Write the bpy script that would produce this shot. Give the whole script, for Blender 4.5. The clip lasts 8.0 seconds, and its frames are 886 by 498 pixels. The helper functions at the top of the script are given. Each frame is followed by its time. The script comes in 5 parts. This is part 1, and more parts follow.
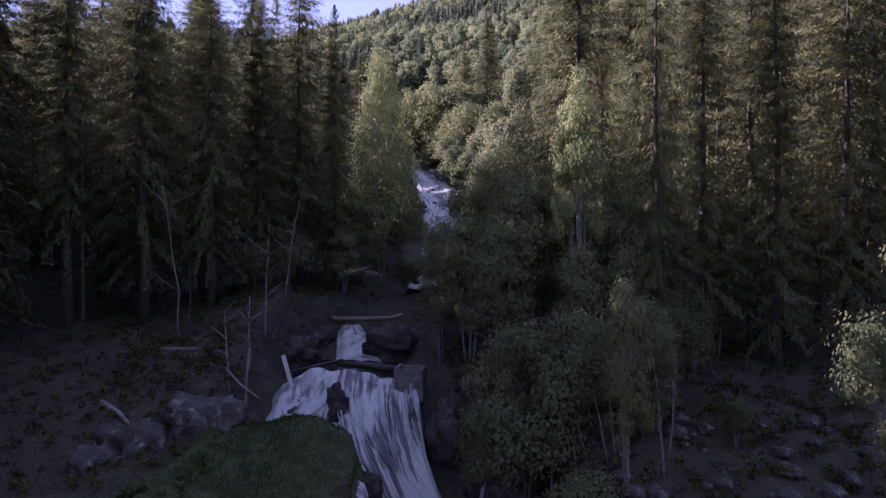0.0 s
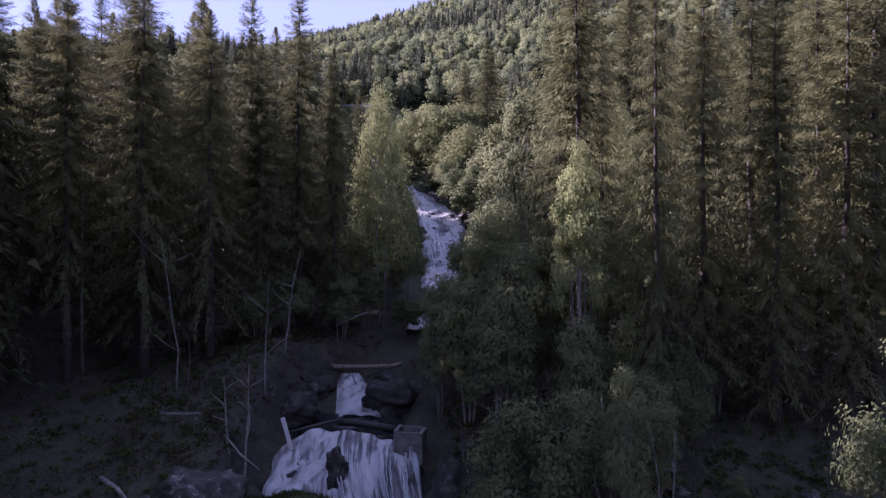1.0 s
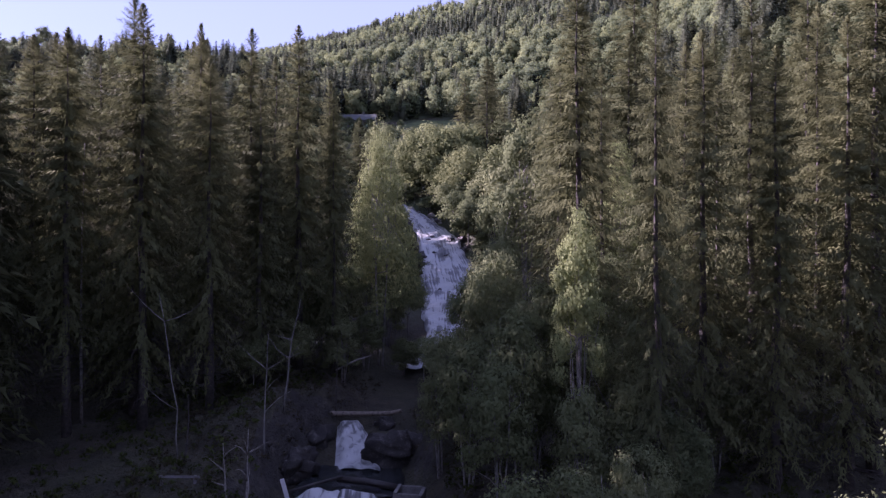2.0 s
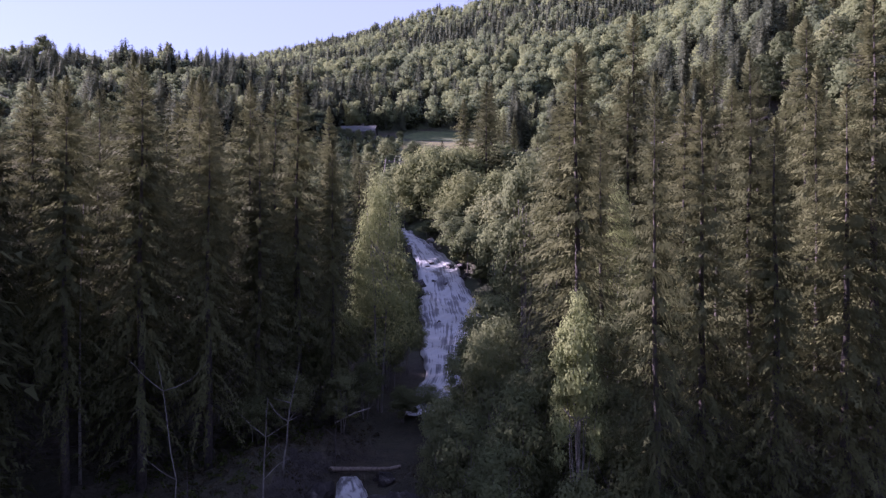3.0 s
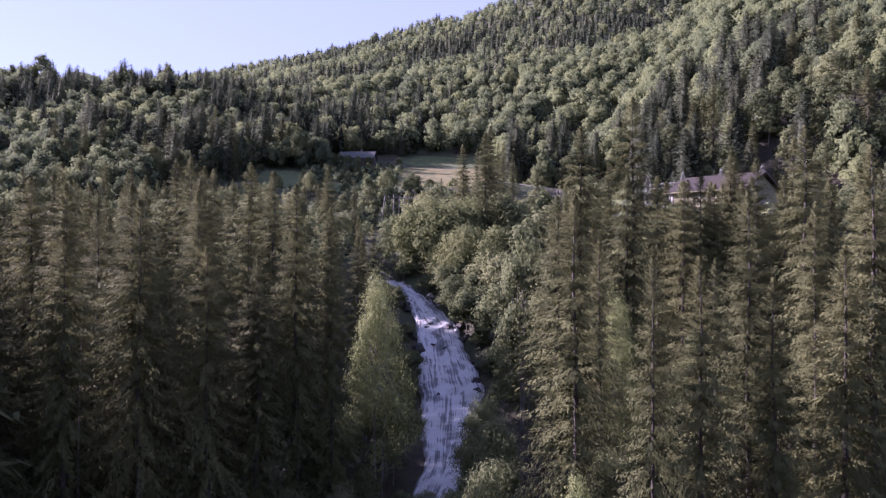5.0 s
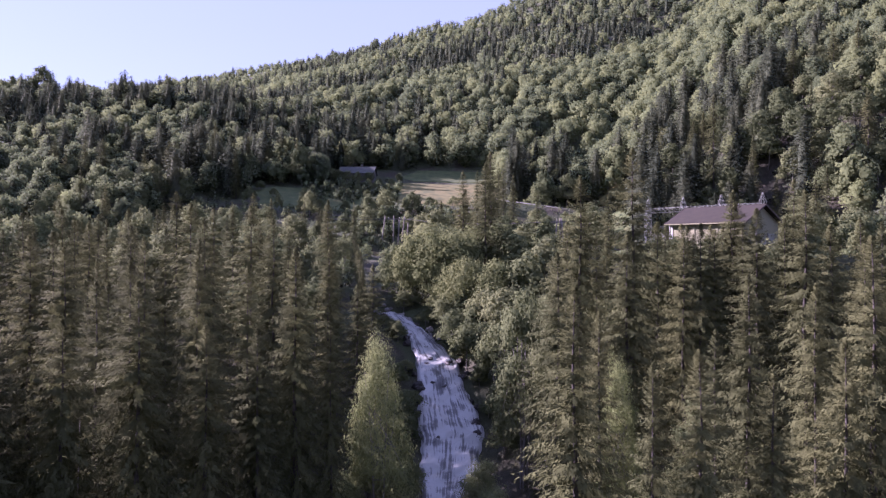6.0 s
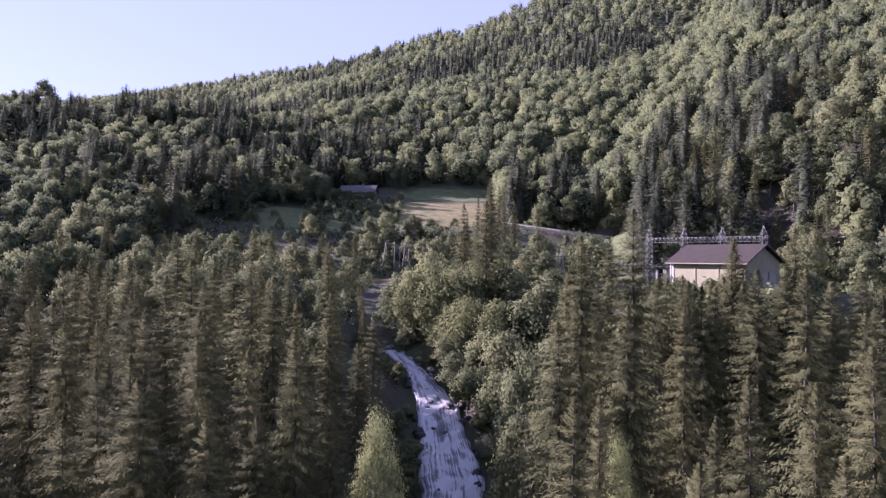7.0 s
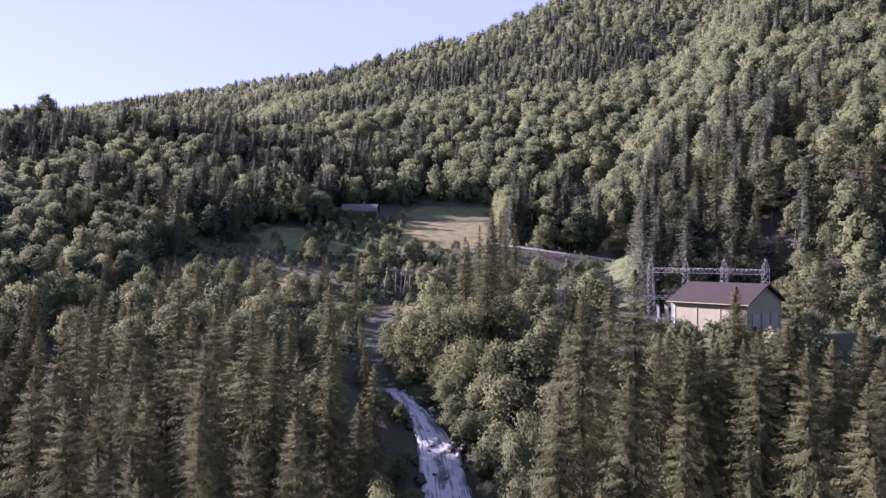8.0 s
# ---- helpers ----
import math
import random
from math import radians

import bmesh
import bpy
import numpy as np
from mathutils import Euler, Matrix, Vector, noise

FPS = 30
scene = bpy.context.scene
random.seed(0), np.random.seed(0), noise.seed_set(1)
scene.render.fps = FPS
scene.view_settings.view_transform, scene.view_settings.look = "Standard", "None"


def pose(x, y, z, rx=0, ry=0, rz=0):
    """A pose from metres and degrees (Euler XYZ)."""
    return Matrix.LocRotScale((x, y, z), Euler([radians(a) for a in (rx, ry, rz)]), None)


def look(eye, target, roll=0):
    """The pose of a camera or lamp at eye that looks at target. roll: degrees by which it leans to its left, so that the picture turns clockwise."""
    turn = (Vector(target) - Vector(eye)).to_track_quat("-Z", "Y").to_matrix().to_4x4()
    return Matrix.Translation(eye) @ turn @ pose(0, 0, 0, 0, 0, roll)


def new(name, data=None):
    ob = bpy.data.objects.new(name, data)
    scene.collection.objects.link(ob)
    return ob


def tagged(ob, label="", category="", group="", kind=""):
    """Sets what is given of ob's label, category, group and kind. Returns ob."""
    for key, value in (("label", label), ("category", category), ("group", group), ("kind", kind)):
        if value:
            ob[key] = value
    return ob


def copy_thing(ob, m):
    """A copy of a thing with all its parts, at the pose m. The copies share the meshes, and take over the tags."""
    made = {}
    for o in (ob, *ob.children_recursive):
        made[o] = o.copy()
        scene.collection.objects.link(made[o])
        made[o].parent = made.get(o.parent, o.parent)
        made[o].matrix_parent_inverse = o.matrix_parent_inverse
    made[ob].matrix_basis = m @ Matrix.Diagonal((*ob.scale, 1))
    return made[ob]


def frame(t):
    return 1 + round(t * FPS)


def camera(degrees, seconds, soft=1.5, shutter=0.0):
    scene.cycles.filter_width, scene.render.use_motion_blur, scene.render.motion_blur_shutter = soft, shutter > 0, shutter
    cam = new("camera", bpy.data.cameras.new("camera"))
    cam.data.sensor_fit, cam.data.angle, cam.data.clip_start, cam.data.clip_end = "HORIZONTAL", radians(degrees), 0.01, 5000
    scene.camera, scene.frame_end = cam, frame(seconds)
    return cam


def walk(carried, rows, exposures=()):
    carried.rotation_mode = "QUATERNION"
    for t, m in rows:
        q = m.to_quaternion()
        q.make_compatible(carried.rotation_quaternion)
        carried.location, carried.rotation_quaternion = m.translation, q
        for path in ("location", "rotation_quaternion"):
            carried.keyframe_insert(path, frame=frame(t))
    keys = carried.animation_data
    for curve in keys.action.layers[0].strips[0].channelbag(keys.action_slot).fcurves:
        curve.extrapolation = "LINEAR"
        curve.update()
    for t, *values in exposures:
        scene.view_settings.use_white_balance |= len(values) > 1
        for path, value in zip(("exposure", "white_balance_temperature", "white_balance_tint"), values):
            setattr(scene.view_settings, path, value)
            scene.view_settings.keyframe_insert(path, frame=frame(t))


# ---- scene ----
cam = camera(64.0, 8.0, 1.3)
METRES, EYE, TILT, LEAN, TURN = 32.0, 12.0, 0.0, 0.0, 0.0
ROWS = [
    (0.0, 0.0, 0.0, 0.0, -0.0, 0.0, -0.0),
    (0.5, 0.0005, 0.0006, 0.0461, 0.0, 0.06, -0.02),
    (1.0, 0.0001, 0.0015, 0.0895, -0.01, 0.09, -0.01),
    (1.5, 0.0001, 0.0029, 0.1311, -0.01, 0.13, -0.06),
    (3.0, 0.0011, 0.0035, 0.2843, -0.05, 0.14, -0.02),
    (3.5, 0.0016, 0.0029, 0.3402, -0.06, 0.16, -0.03),
    (4.0, 0.0023, 0.0029, 0.3983, -0.07, 0.19, -0.01),
    (4.5, 0.0025, 0.0028, 0.4586, -0.07, 0.19, 0.01),
    (6.0, 0.0049, 0.0074, 0.6604, -0.05, 0.21, 0.01),
    (6.5, 0.0056, 0.0063, 0.7449, -0.02, 0.23, 0.01),
    (7.0, 0.007, 0.0072, 0.8303, 0.02, 0.25, -0.0),
    (7.5, 0.0071, 0.007, 0.9153, 0.06, 0.29, 0.01),
    (8.0, 0.0081, 0.0088, 0.9998, 0.1, 0.29, 0.02),
]
walk(cam, [(t, pose(0, 0, EYE, TILT, LEAN, TURN) @ pose(METRES * x, METRES * y * 0.694, METRES * z, 90 + pitch * 1.44, roll, yaw * 1.44)) for t, x, y, z, yaw, pitch, roll in ROWS],
     [(0.0, 2.86, 5450, 63), (8.0, 2.86, 5450, 63)])

# ---- world, sun ----
SUN_DIR = Vector((-0.855, 0.311, 0.415)).normalized()
world = bpy.data.worlds.new("sky")
scene.world = world
world.use_nodes = True
wn = world.node_tree
sky = wn.nodes.new("ShaderNodeTexSky")
sky.sky_type, sky.sun_disc = "NISHITA", False
sky.sun_elevation = math.asin(SUN_DIR.z)
sky.sun_rotation = math.atan2(SUN_DIR.x, SUN_DIR.y)
sky.air_density, sky.dust_density, sky.ozone_density = 1.2, 0.15, 0.8
haze = wn.nodes.new("ShaderNodeMix")
haze.data_type = "RGBA"
haze.inputs[0].default_value = 0.8
haze.inputs[7].default_value = (1.42, 1.76, 2.13, 1)
wn.links.new(sky.outputs[0], haze.inputs[6])
wn.links.new(haze.outputs[2], wn.nodes["Background"].inputs[0])
wn.nodes["Background"].inputs[1].default_value = 0.05
sun_data = bpy.data.lights.new("sun", "SUN")
sun_data.energy, sun_data.angle, sun_data.color = 2.65, radians(0.6), (1.0, 0.91, 0.77)
sun = new("sun", sun_data)
sun.matrix_world = look((0, 0, 0), -SUN_DIR)


# ---- materials ----
def shader(name):
    m = bpy.data.materials.new(name)
    m.use_nodes = True
    nt = m.node_tree
    return m, nt, nt.nodes["Principled BSDF"]


def node(nt, kind, **values):
    n = nt.nodes.new(kind)
    for key, value in values.items():
        n.inputs[key].default_value = value
    return n


def ramp(nt, fac, stops):
    r = nt.nodes.new("ShaderNodeValToRGB")
    while len(r.color_ramp.elements) < len(stops):
        r.color_ramp.elements.new(0.5)
    for e, (p, c) in zip(r.color_ramp.elements, stops):
        e.position, e.color = p, (*c, 1)
    nt.links.new(fac, r.inputs[0])
    return r.outputs[0]


def mixed(nt, a, b, fac, blend="MIX"):
    mx = nt.nodes.new("ShaderNodeMix")
    mx.data_type, mx.blend_type = "RGBA", blend
    for sock, v in ((mx.inputs[0], fac), (mx.inputs[6], a), (mx.inputs[7], b)):
        if isinstance(v, bpy.types.NodeSocket):
            nt.links.new(v, sock)
        elif isinstance(v, (int, float)):
            sock.default_value = v
        else:
            sock.default_value = (*v, 1)
    return mx.outputs[2]


def noise_out(nt, scale, detail=4.0, rough=0.55, vec=None):
    n = node(nt, "ShaderNodeTexNoise", Scale=scale, Detail=detail, Roughness=rough)
    if vec is None:
        vec = nt.nodes.new("ShaderNodeTexCoord").outputs["Object"]
    nt.links.new(vec, n.inputs["Vector"])
    return n.outputs[0]


def bump(nt, b, height, strength, dist):
    bp = node(nt, "ShaderNodeBump", Strength=strength, Distance=dist)
    nt.links.new(height, bp.inputs["Height"])
    nt.links.new(bp.outputs[0], b.inputs["Normal"])


def plain(name, stops, scale=6.0, rough=0.85, metal=0.0, relief=0.3, dist=0.02):
    """Two scales of noise between the given colours, with fine relief."""
    m, nt, b = shader(name)
    n1, n2 = noise_out(nt, scale), noise_out(nt, scale * 7, 3)
    add = nt.nodes.new("ShaderNodeMath")
    add.operation = "MULTIPLY_ADD"
    add.inputs[1].default_value = 0.4
    nt.links.new(n2, add.inputs[0])
    sub = nt.nodes.new("ShaderNodeMath")
    sub.operation = "SUBTRACT"
    sub.inputs[1].default_value = 0.2
    nt.links.new(n1, sub.inputs[0])
    nt.links.new(sub.outputs[0], add.inputs[2])
    nt.links.new(ramp(nt, add.outputs[0], stops), b.inputs["Base Color"])
    b.inputs["Roughness"].default_value, b.inputs["Metallic"].default_value = rough, metal
    bump(nt, b, n2, relief, dist)
    return m


def foliage(name, dark, mid, light, glow=0.3, tint=False, porous=0.0):
    """Leaf colours that vary from leaf to leaf and from plant to plant; thin leaves let some light through."""
    m, nt, b = shader(name)
    geo = nt.nodes.new("ShaderNodeNewGeometry")
    if tint:
        at = nt.nodes.new("ShaderNodeAttribute")
        at.attribute_name = "tint"
        plant = at.outputs["Fac"]
    else:
        plant = nt.nodes.new("ShaderNodeObjectInfo").outputs["Random"]
    base = ramp(nt, plant, [(0.0, dark), (0.5, mid), (1.0, light)])
    speck = noise_out(nt, 1.6, 3, 0.7) if tint else geo.outputs["Random Per Island"]
    leaf = ramp(nt, speck, [(0.3, (0.8, 0.82, 0.82)), (0.5, (1, 1, 1)), (0.7, (1.16, 1.15, 1.08))] if tint else [(0.0, (0.88, 0.88, 0.88)), (0.6, (1, 1, 1)), (1.0, (1.12, 1.11, 1.06))])
    col = mixed(nt, base, leaf, 1.0, "MULTIPLY")
    nt.links.new(col, b.inputs["Base Color"])
    b.inputs["Roughness"].default_value = 0.9
    b.inputs["Specular IOR Level"].default_value = 0.08
    if tint:
        bump(nt, b, speck, 0.4, 0.3)
    tr = nt.nodes.new("ShaderNodeBsdfTranslucent")
    nt.links.new(col, tr.inputs[0])
    mx = nt.nodes.new("ShaderNodeMixShader")
    mx.inputs[0].default_value = glow
    nt.links.new(b.outputs[0], mx.inputs[1])
    nt.links.new(tr.outputs[0], mx.inputs[2])
    shown = mx.outputs[0]
    if porous:
        # a far spray of leaves is mostly gaps
        gap = nt.nodes.new("ShaderNodeBsdfTransparent")
        thin = nt.nodes.new("ShaderNodeMixShader")
        thin.inputs[0].default_value = porous
        nt.links.new(shown, thin.inputs[1])
        nt.links.new(gap.outputs[0], thin.inputs[2])
        shown = thin.outputs[0]
    nt.links.new(shown, nt.nodes["Material Output"].inputs[0])
    return m


M_NEEDLE = foliage("spruce_needles", (0.084, 0.094, 0.042), (0.106, 0.116, 0.05), (0.13, 0.138, 0.06), 0.34)
M_LEAF = foliage("broad_leaves", (0.115, 0.14, 0.066), (0.15, 0.175, 0.08), (0.195, 0.215, 0.1), 0.48)
M_WILLOW = foliage("willow_leaves", (0.168, 0.192, 0.08), (0.192, 0.216, 0.09), (0.218, 0.24, 0.102), 0.48)
M_BRIGHT = foliage("bright_leaves", (0.19, 0.225, 0.09), (0.215, 0.25, 0.1), (0.235, 0.265, 0.112), 0.42)
M_FARNEEDLE = foliage("far_needles", (0.062, 0.078, 0.05), (0.08, 0.097, 0.06), (0.102, 0.118, 0.072), 0.36, True, 0.2)
M_FARLEAF = foliage("far_leaves", (0.122, 0.153, 0.08), (0.162, 0.196, 0.093), (0.21, 0.241, 0.106), 0.5, True, 0.3)
M_GRASS = foliage("dark_grass", (0.034, 0.046, 0.012), (0.048, 0.062, 0.016), (0.066, 0.078, 0.024), 0.25, True)
M_TWIG = foliage("heather_twigs", (0.035, 0.03, 0.018), (0.055, 0.048, 0.026), (0.1, 0.088, 0.06), 0.2, True)
M_BARK = plain("spruce_bark", [(0.3, (0.03, 0.026, 0.022)), (0.7, (0.085, 0.073, 0.062))], 5, 0.95, 0, 0.6)
M_PALE = plain("pale_bark", [(0.3, (0.07, 0.064, 0.055)), (0.6, (0.2, 0.188, 0.165))], 4, 0.9, 0, 0.4)
M_DEAD = plain("dead_wood", [(0.3, (0.1, 0.09, 0.075)), (0.7, (0.26, 0.24, 0.205))], 6, 0.9, 0, 0.4)
M_LOG = plain("wet_log", [(0.3, (0.07, 0.055, 0.04)), (0.7, (0.22, 0.18, 0.13))], 6, 0.7, 0, 0.4)
M_SOAKED = plain("soaked_wood", [(0.3, (0.012, 0.010, 0.008)), (0.7, (0.05, 0.042, 0.034))], 5, 0.6, 0, 0.5)
M_ROCK = plain("rock", [(0.3, (0.028, 0.026, 0.022)), (0.5, (0.06, 0.055, 0.047)), (0.62, (0.1, 0.094, 0.083)), (0.7, (0.3, 0.29, 0.26))], 2.2, 0.8, 0, 0.9, 0.1)
M_WET = plain("wet_rock", [(0.3, (0.013, 0.011, 0.009)), (0.58, (0.042, 0.036, 0.029)), (0.68, (0.13, 0.12, 0.1))], 2.6, 0.55, 0, 0.9, 0.1)
M_MOSS = plain("moss", [(0.3, (0.02, 0.032, 0.008)), (0.5, (0.04, 0.058, 0.014)), (0.7, (0.07, 0.085, 0.026))], 2.2, 0.95, 0, 1.0, 0.12)
M_CONCRETE = plain("concrete", [(0.3, (0.08, 0.075, 0.066)), (0.7, (0.19, 0.18, 0.16))], 2, 0.85, 0, 0.3)
M_MEADOW = plain("dry_meadow", [(0.3, (0.07, 0.08, 0.02)), (0.45, (0.115, 0.112, 0.03)), (0.6, (0.17, 0.148, 0.045)), (0.75, (0.13, 0.11, 0.034))], 0.35, 0.95, 0, 0.4, 0.06)
# green grass; its dark tone also paints shade on meadow_upper and meadow_left
M_GREEN = plain("green_meadow", [(0.3, (0.045, 0.066, 0.018)), (0.55, (0.075, 0.098, 0.028)), (0.7, (0.105, 0.112, 0.038))], 0.5, 0.95, 0, 0.4, 0.06)
M_GRAVEL = plain("gravel_road", [(0.3, (0.18, 0.17, 0.14)), (0.7, (0.26, 0.25, 0.21))], 0.8, 0.95, 0, 0.3)
M_STEEL = plain("galvanised_steel", [(0.3, (0.12, 0.13, 0.115)), (0.7, (0.2, 0.21, 0.19))], 3, 0.6, 0.2, 0.05)
M_POLE = plain("pole_wood", [(0.3, (0.09, 0.078, 0.066)), (0.7, (0.2, 0.18, 0.16))], 2, 0.9, 0, 0.3)
M_WIRE = plain("wire", [(0.3, (0.04, 0.042, 0.04)), (0.7, (0.07, 0.072, 0.07))], 2, 0.9, 0.0, 0.0)
M_CREAM = plain("cream_render", [(0.3, (0.21, 0.205, 0.12)), (0.7, (0.26, 0.253, 0.15))], 0.6, 0.9, 0, 0.15)
M_ROOF = plain("brown_roof", [(0.3, (0.017, 0.013, 0.007)), (0.7, (0.029, 0.022, 0.012))], 1.2, 0.95, 0, 0.3)
M_TRIM = plain("white_trim", [(0.3, (0.52, 0.51, 0.49)), (0.7, (0.64, 0.63, 0.61))], 2, 0.6, 0, 0.05)
M_DARKTRIM = plain("dark_trim", [(0.3, (0.05, 0.035, 0.03)), (0.7, (0.09, 0.06, 0.05))], 2, 0.6, 0, 0.05)
M_GREY = plain("grey_wood", [(0.3, (0.12, 0.115, 0.11)), (0.7, (0.2, 0.19, 0.18))], 1.5, 0.9, 0, 0.3)
M_SLATE = plain("weathered_roof", [(0.3, (0.06, 0.063, 0.055)), (0.7, (0.1, 0.104, 0.092))], 1.5, 0.9, 0, 0.3)
M_GLASS = plain("dark_glass", [(0.3, (0.03, 0.035, 0.04)), (0.7, (0.05, 0.055, 0.06))], 1, 0.1, 0, 0.0)
M_PORCELAIN = plain("porcelain", [(0.3, (0.26, 0.26, 0.24)), (0.7, (0.38, 0.38, 0.36))], 2, 0.3, 0, 0.0)
M_CREAMDOOR = plain("pale_door", [(0.3, (0.24, 0.24, 0.19)), (0.7, (0.3, 0.3, 0.24))], 1, 0.6, 0, 0.05)


def ground_material():
    m, nt, b = shader("forest_floor")
    big, mid, fine = noise_out(nt, 0.12, 5), noise_out(nt, 1.3, 8, 0.68), noise_out(nt, 7.0, 4)
    soil = ramp(nt, mid, [(0.3, (0.022, 0.018, 0.011)), (0.55, (0.05, 0.042, 0.024)), (0.8, (0.088, 0.074, 0.042))])
    green = ramp(nt, fine, [(0.3, (0.026, 0.038, 0.013)), (0.7, (0.07, 0.092, 0.03))])
    edge = ramp(nt, big, [(0.36, (0, 0, 0)), (0.54, (1, 1, 1))])
    geo = nt.nodes.new("ShaderNodeNewGeometry")
    sep = nt.nodes.new("ShaderNodeSeparateXYZ")
    nt.links.new(geo.outputs["True Normal"], sep.inputs[0])
    steep = ramp(nt, sep.outputs[2], [(0.5, (1, 1, 1)), (0.66, (0, 0, 0))])
    stone = ramp(nt, mid, [(0.3, (0.018, 0.016, 0.012)), (0.55, (0.05, 0.044, 0.034)), (0.66, (0.075, 0.067, 0.053)), (0.74, (0.2, 0.185, 0.155))])
    far = nt.nodes.new("ShaderNodeSeparateXYZ")
    nt.links.new(geo.outputs["Position"], far.inputs[0])
    part_y = nt.nodes.new("ShaderNodeMath")
    part_y.operation = "MULTIPLY"
    part_y.inputs[1].default_value = 0.005
    nt.links.new(far.outputs[1], part_y.inputs[0])
    open_side = ramp(nt, part_y.outputs[0], [(0.3, (0.25, 0.25, 0.25)), (0.5, (1, 1, 1))])
    edge = mixed(nt, edge, open_side, 1.0, "MULTIPLY")
    nt.links.new(mixed(nt, mixed(nt, soil, green, edge), stone, steep), b.inputs["Base Color"])
    b.inputs["Roughness"].default_value = 0.9
    both = nt.nodes.new("ShaderNodeMath")
    both.operation = "ADD"
    nt.links.new(fine, both.inputs[0])
    nt.links.new(mid, both.inputs[1])
    bump(nt, b, both.outputs[0], 1.0, 0.25)
    return m


def water_material(name, gap, stretch, soft=0.26, detail=8, wild=1.1):
    """White water in streaks that run along the fall, dark wet film between them."""
    m, nt, b = shader(name)
    uv = nt.nodes.new("ShaderNodeUVMap")
    uv.uv_map = "flow"
    mp = nt.nodes.new("ShaderNodeMapping")
    mp.inputs["Scale"].default_value = stretch
    nt.links.new(uv.outputs[0], mp.inputs[0])
    streak = noise_out(nt, 1.0, detail, 0.6, mp.outputs[0])
    streak.node.inputs["Distortion"].default_value = wild
    mp2 = nt.nodes.new("ShaderNodeMapping")
    mp2.inputs["Scale"].default_value = (0.5, 0.35, 1)
    nt.links.new(uv.outputs[0], mp2.inputs[0])
    patch = noise_out(nt, 1.0, 3, 0.5, mp2.outputs[0])
    add = nt.nodes.new("ShaderNodeMath")
    add.operation = "MULTIPLY_ADD"
    add.inputs[1].default_value = 1.0
    nt.links.new(patch, add.inputs[0])
    nt.links.new(streak, add.inputs[2])
    white = ramp(nt, add.outputs[0], [(gap, (0.022, 0.021, 0.02)), (gap + 0.4 * soft, (0.13, 0.133, 0.125)), (gap + soft, (0.4, 0.41, 0.385))])
    nt.links.new(white, b.inputs["Base Color"])
    b.inputs["Roughness"].default_value = 0.4
    bump(nt, b, streak, 0.35, 0.06)
    return m


M_GROUND = ground_material()
M_FALL = water_material("falling_water", 0.68, (4.2, 0.11, 1), 0.55, 8, 0.2)
M_CURTAIN = water_material("curtain_water", 0.77, (3.6, 0.26, 1), 0.46, 7, 0.5)
M_FOAM = water_material("foaming_water", 0.66, (3.0, 1.2, 1), 0.5, 7, 0.7)
M_POOL = plain("dark_water", [(0.3, (0.012, 0.014, 0.014)), (0.7, (0.03, 0.034, 0.034))], 1.5, 0.08, 0, 0.5, 0.05)


# ---- mesh helpers ----
def part(name, mesh, material, parent=None, label=""):
    if isinstance(mesh, bmesh.types.BMesh):
        me = bpy.data.meshes.new(name)
        mesh.to_mesh(me)
        mesh.free()
        mesh = me
    if material and not mesh.materials:
        mesh.materials.append(material)
    ob = new(name, mesh)
    if parent:
        ob.parent = parent
    return tagged(ob, label)


def thing(name, label, category, group="", at=(0, 0, 0), turn=0.0):
    ob = tagged(new(name), label, category, group)
    ob.matrix_basis = pose(*at, 0, 0, turn)
    return ob


def quads(name, v, f, tint=None, smooth=False, uv=None, normals=None):
    """A mesh from arrays of vertices (n, 3) and of faces (m, 4) or (m, 3)."""
    me = bpy.data.meshes.new(name)
    v, f = np.asarray(v, dtype=np.float32), np.asarray(f, dtype=np.int32)
    me.vertices.add(len(v))
    me.vertices.foreach_set("co", v.ravel())
    me.loops.add(f.size)
    me.loops.foreach_set("vertex_index", f.ravel())
    me.polygons.add(len(f))
    me.polygons.foreach_set("loop_start", np.arange(0, f.size, f.shape[1], dtype=np.int32))
    if uv is not None:
        layer = me.uv_layers.new(name="flow")
        layer.data.foreach_set("uv", np.asarray(uv, dtype=np.float32)[f.ravel()].ravel())
    if tint is not None:
        me.attributes.new("tint", "FLOAT", "POINT").data.foreach_set("value", np.asarray(tint, dtype=np.float32))
    me.polygons.foreach_set("use_smooth", np.full(len(f), smooth))
    me.update(calc_edges=True)
    if normals is not None:
        me.polygons.foreach_set("use_smooth", np.full(len(f), True))
        me.normals_split_custom_set_from_vertices(normals.astype(np.float32))
    return me


def box(bm, x0, y0, z0, x1, y1, z1):
    vs = [bm.verts.new(p) for p in ((x0, y0, z0), (x1, y0, z0), (x1, y1, z0), (x0, y1, z0), (x0, y0, z1), (x1, y0, z1), (x1, y1, z1), (x0, y1, z1))]
    for q in ((3, 2, 1, 0), (4, 5, 6, 7), (0, 1, 5, 4), (1, 2, 6, 5), (2, 3, 7, 6), (3, 0, 4, 7)):
        bm.faces.new([vs[i] for i in q])


def block(x0, y0, z0, x1, y1, z1, bevel=0.0):
    bm = bmesh.new()
    box(bm, x0, y0, z0, x1, y1, z1)
    if bevel:
        bmesh.ops.bevel(bm, geom=bm.edges[:], offset=bevel, segments=2, affect="EDGES")
    return bm


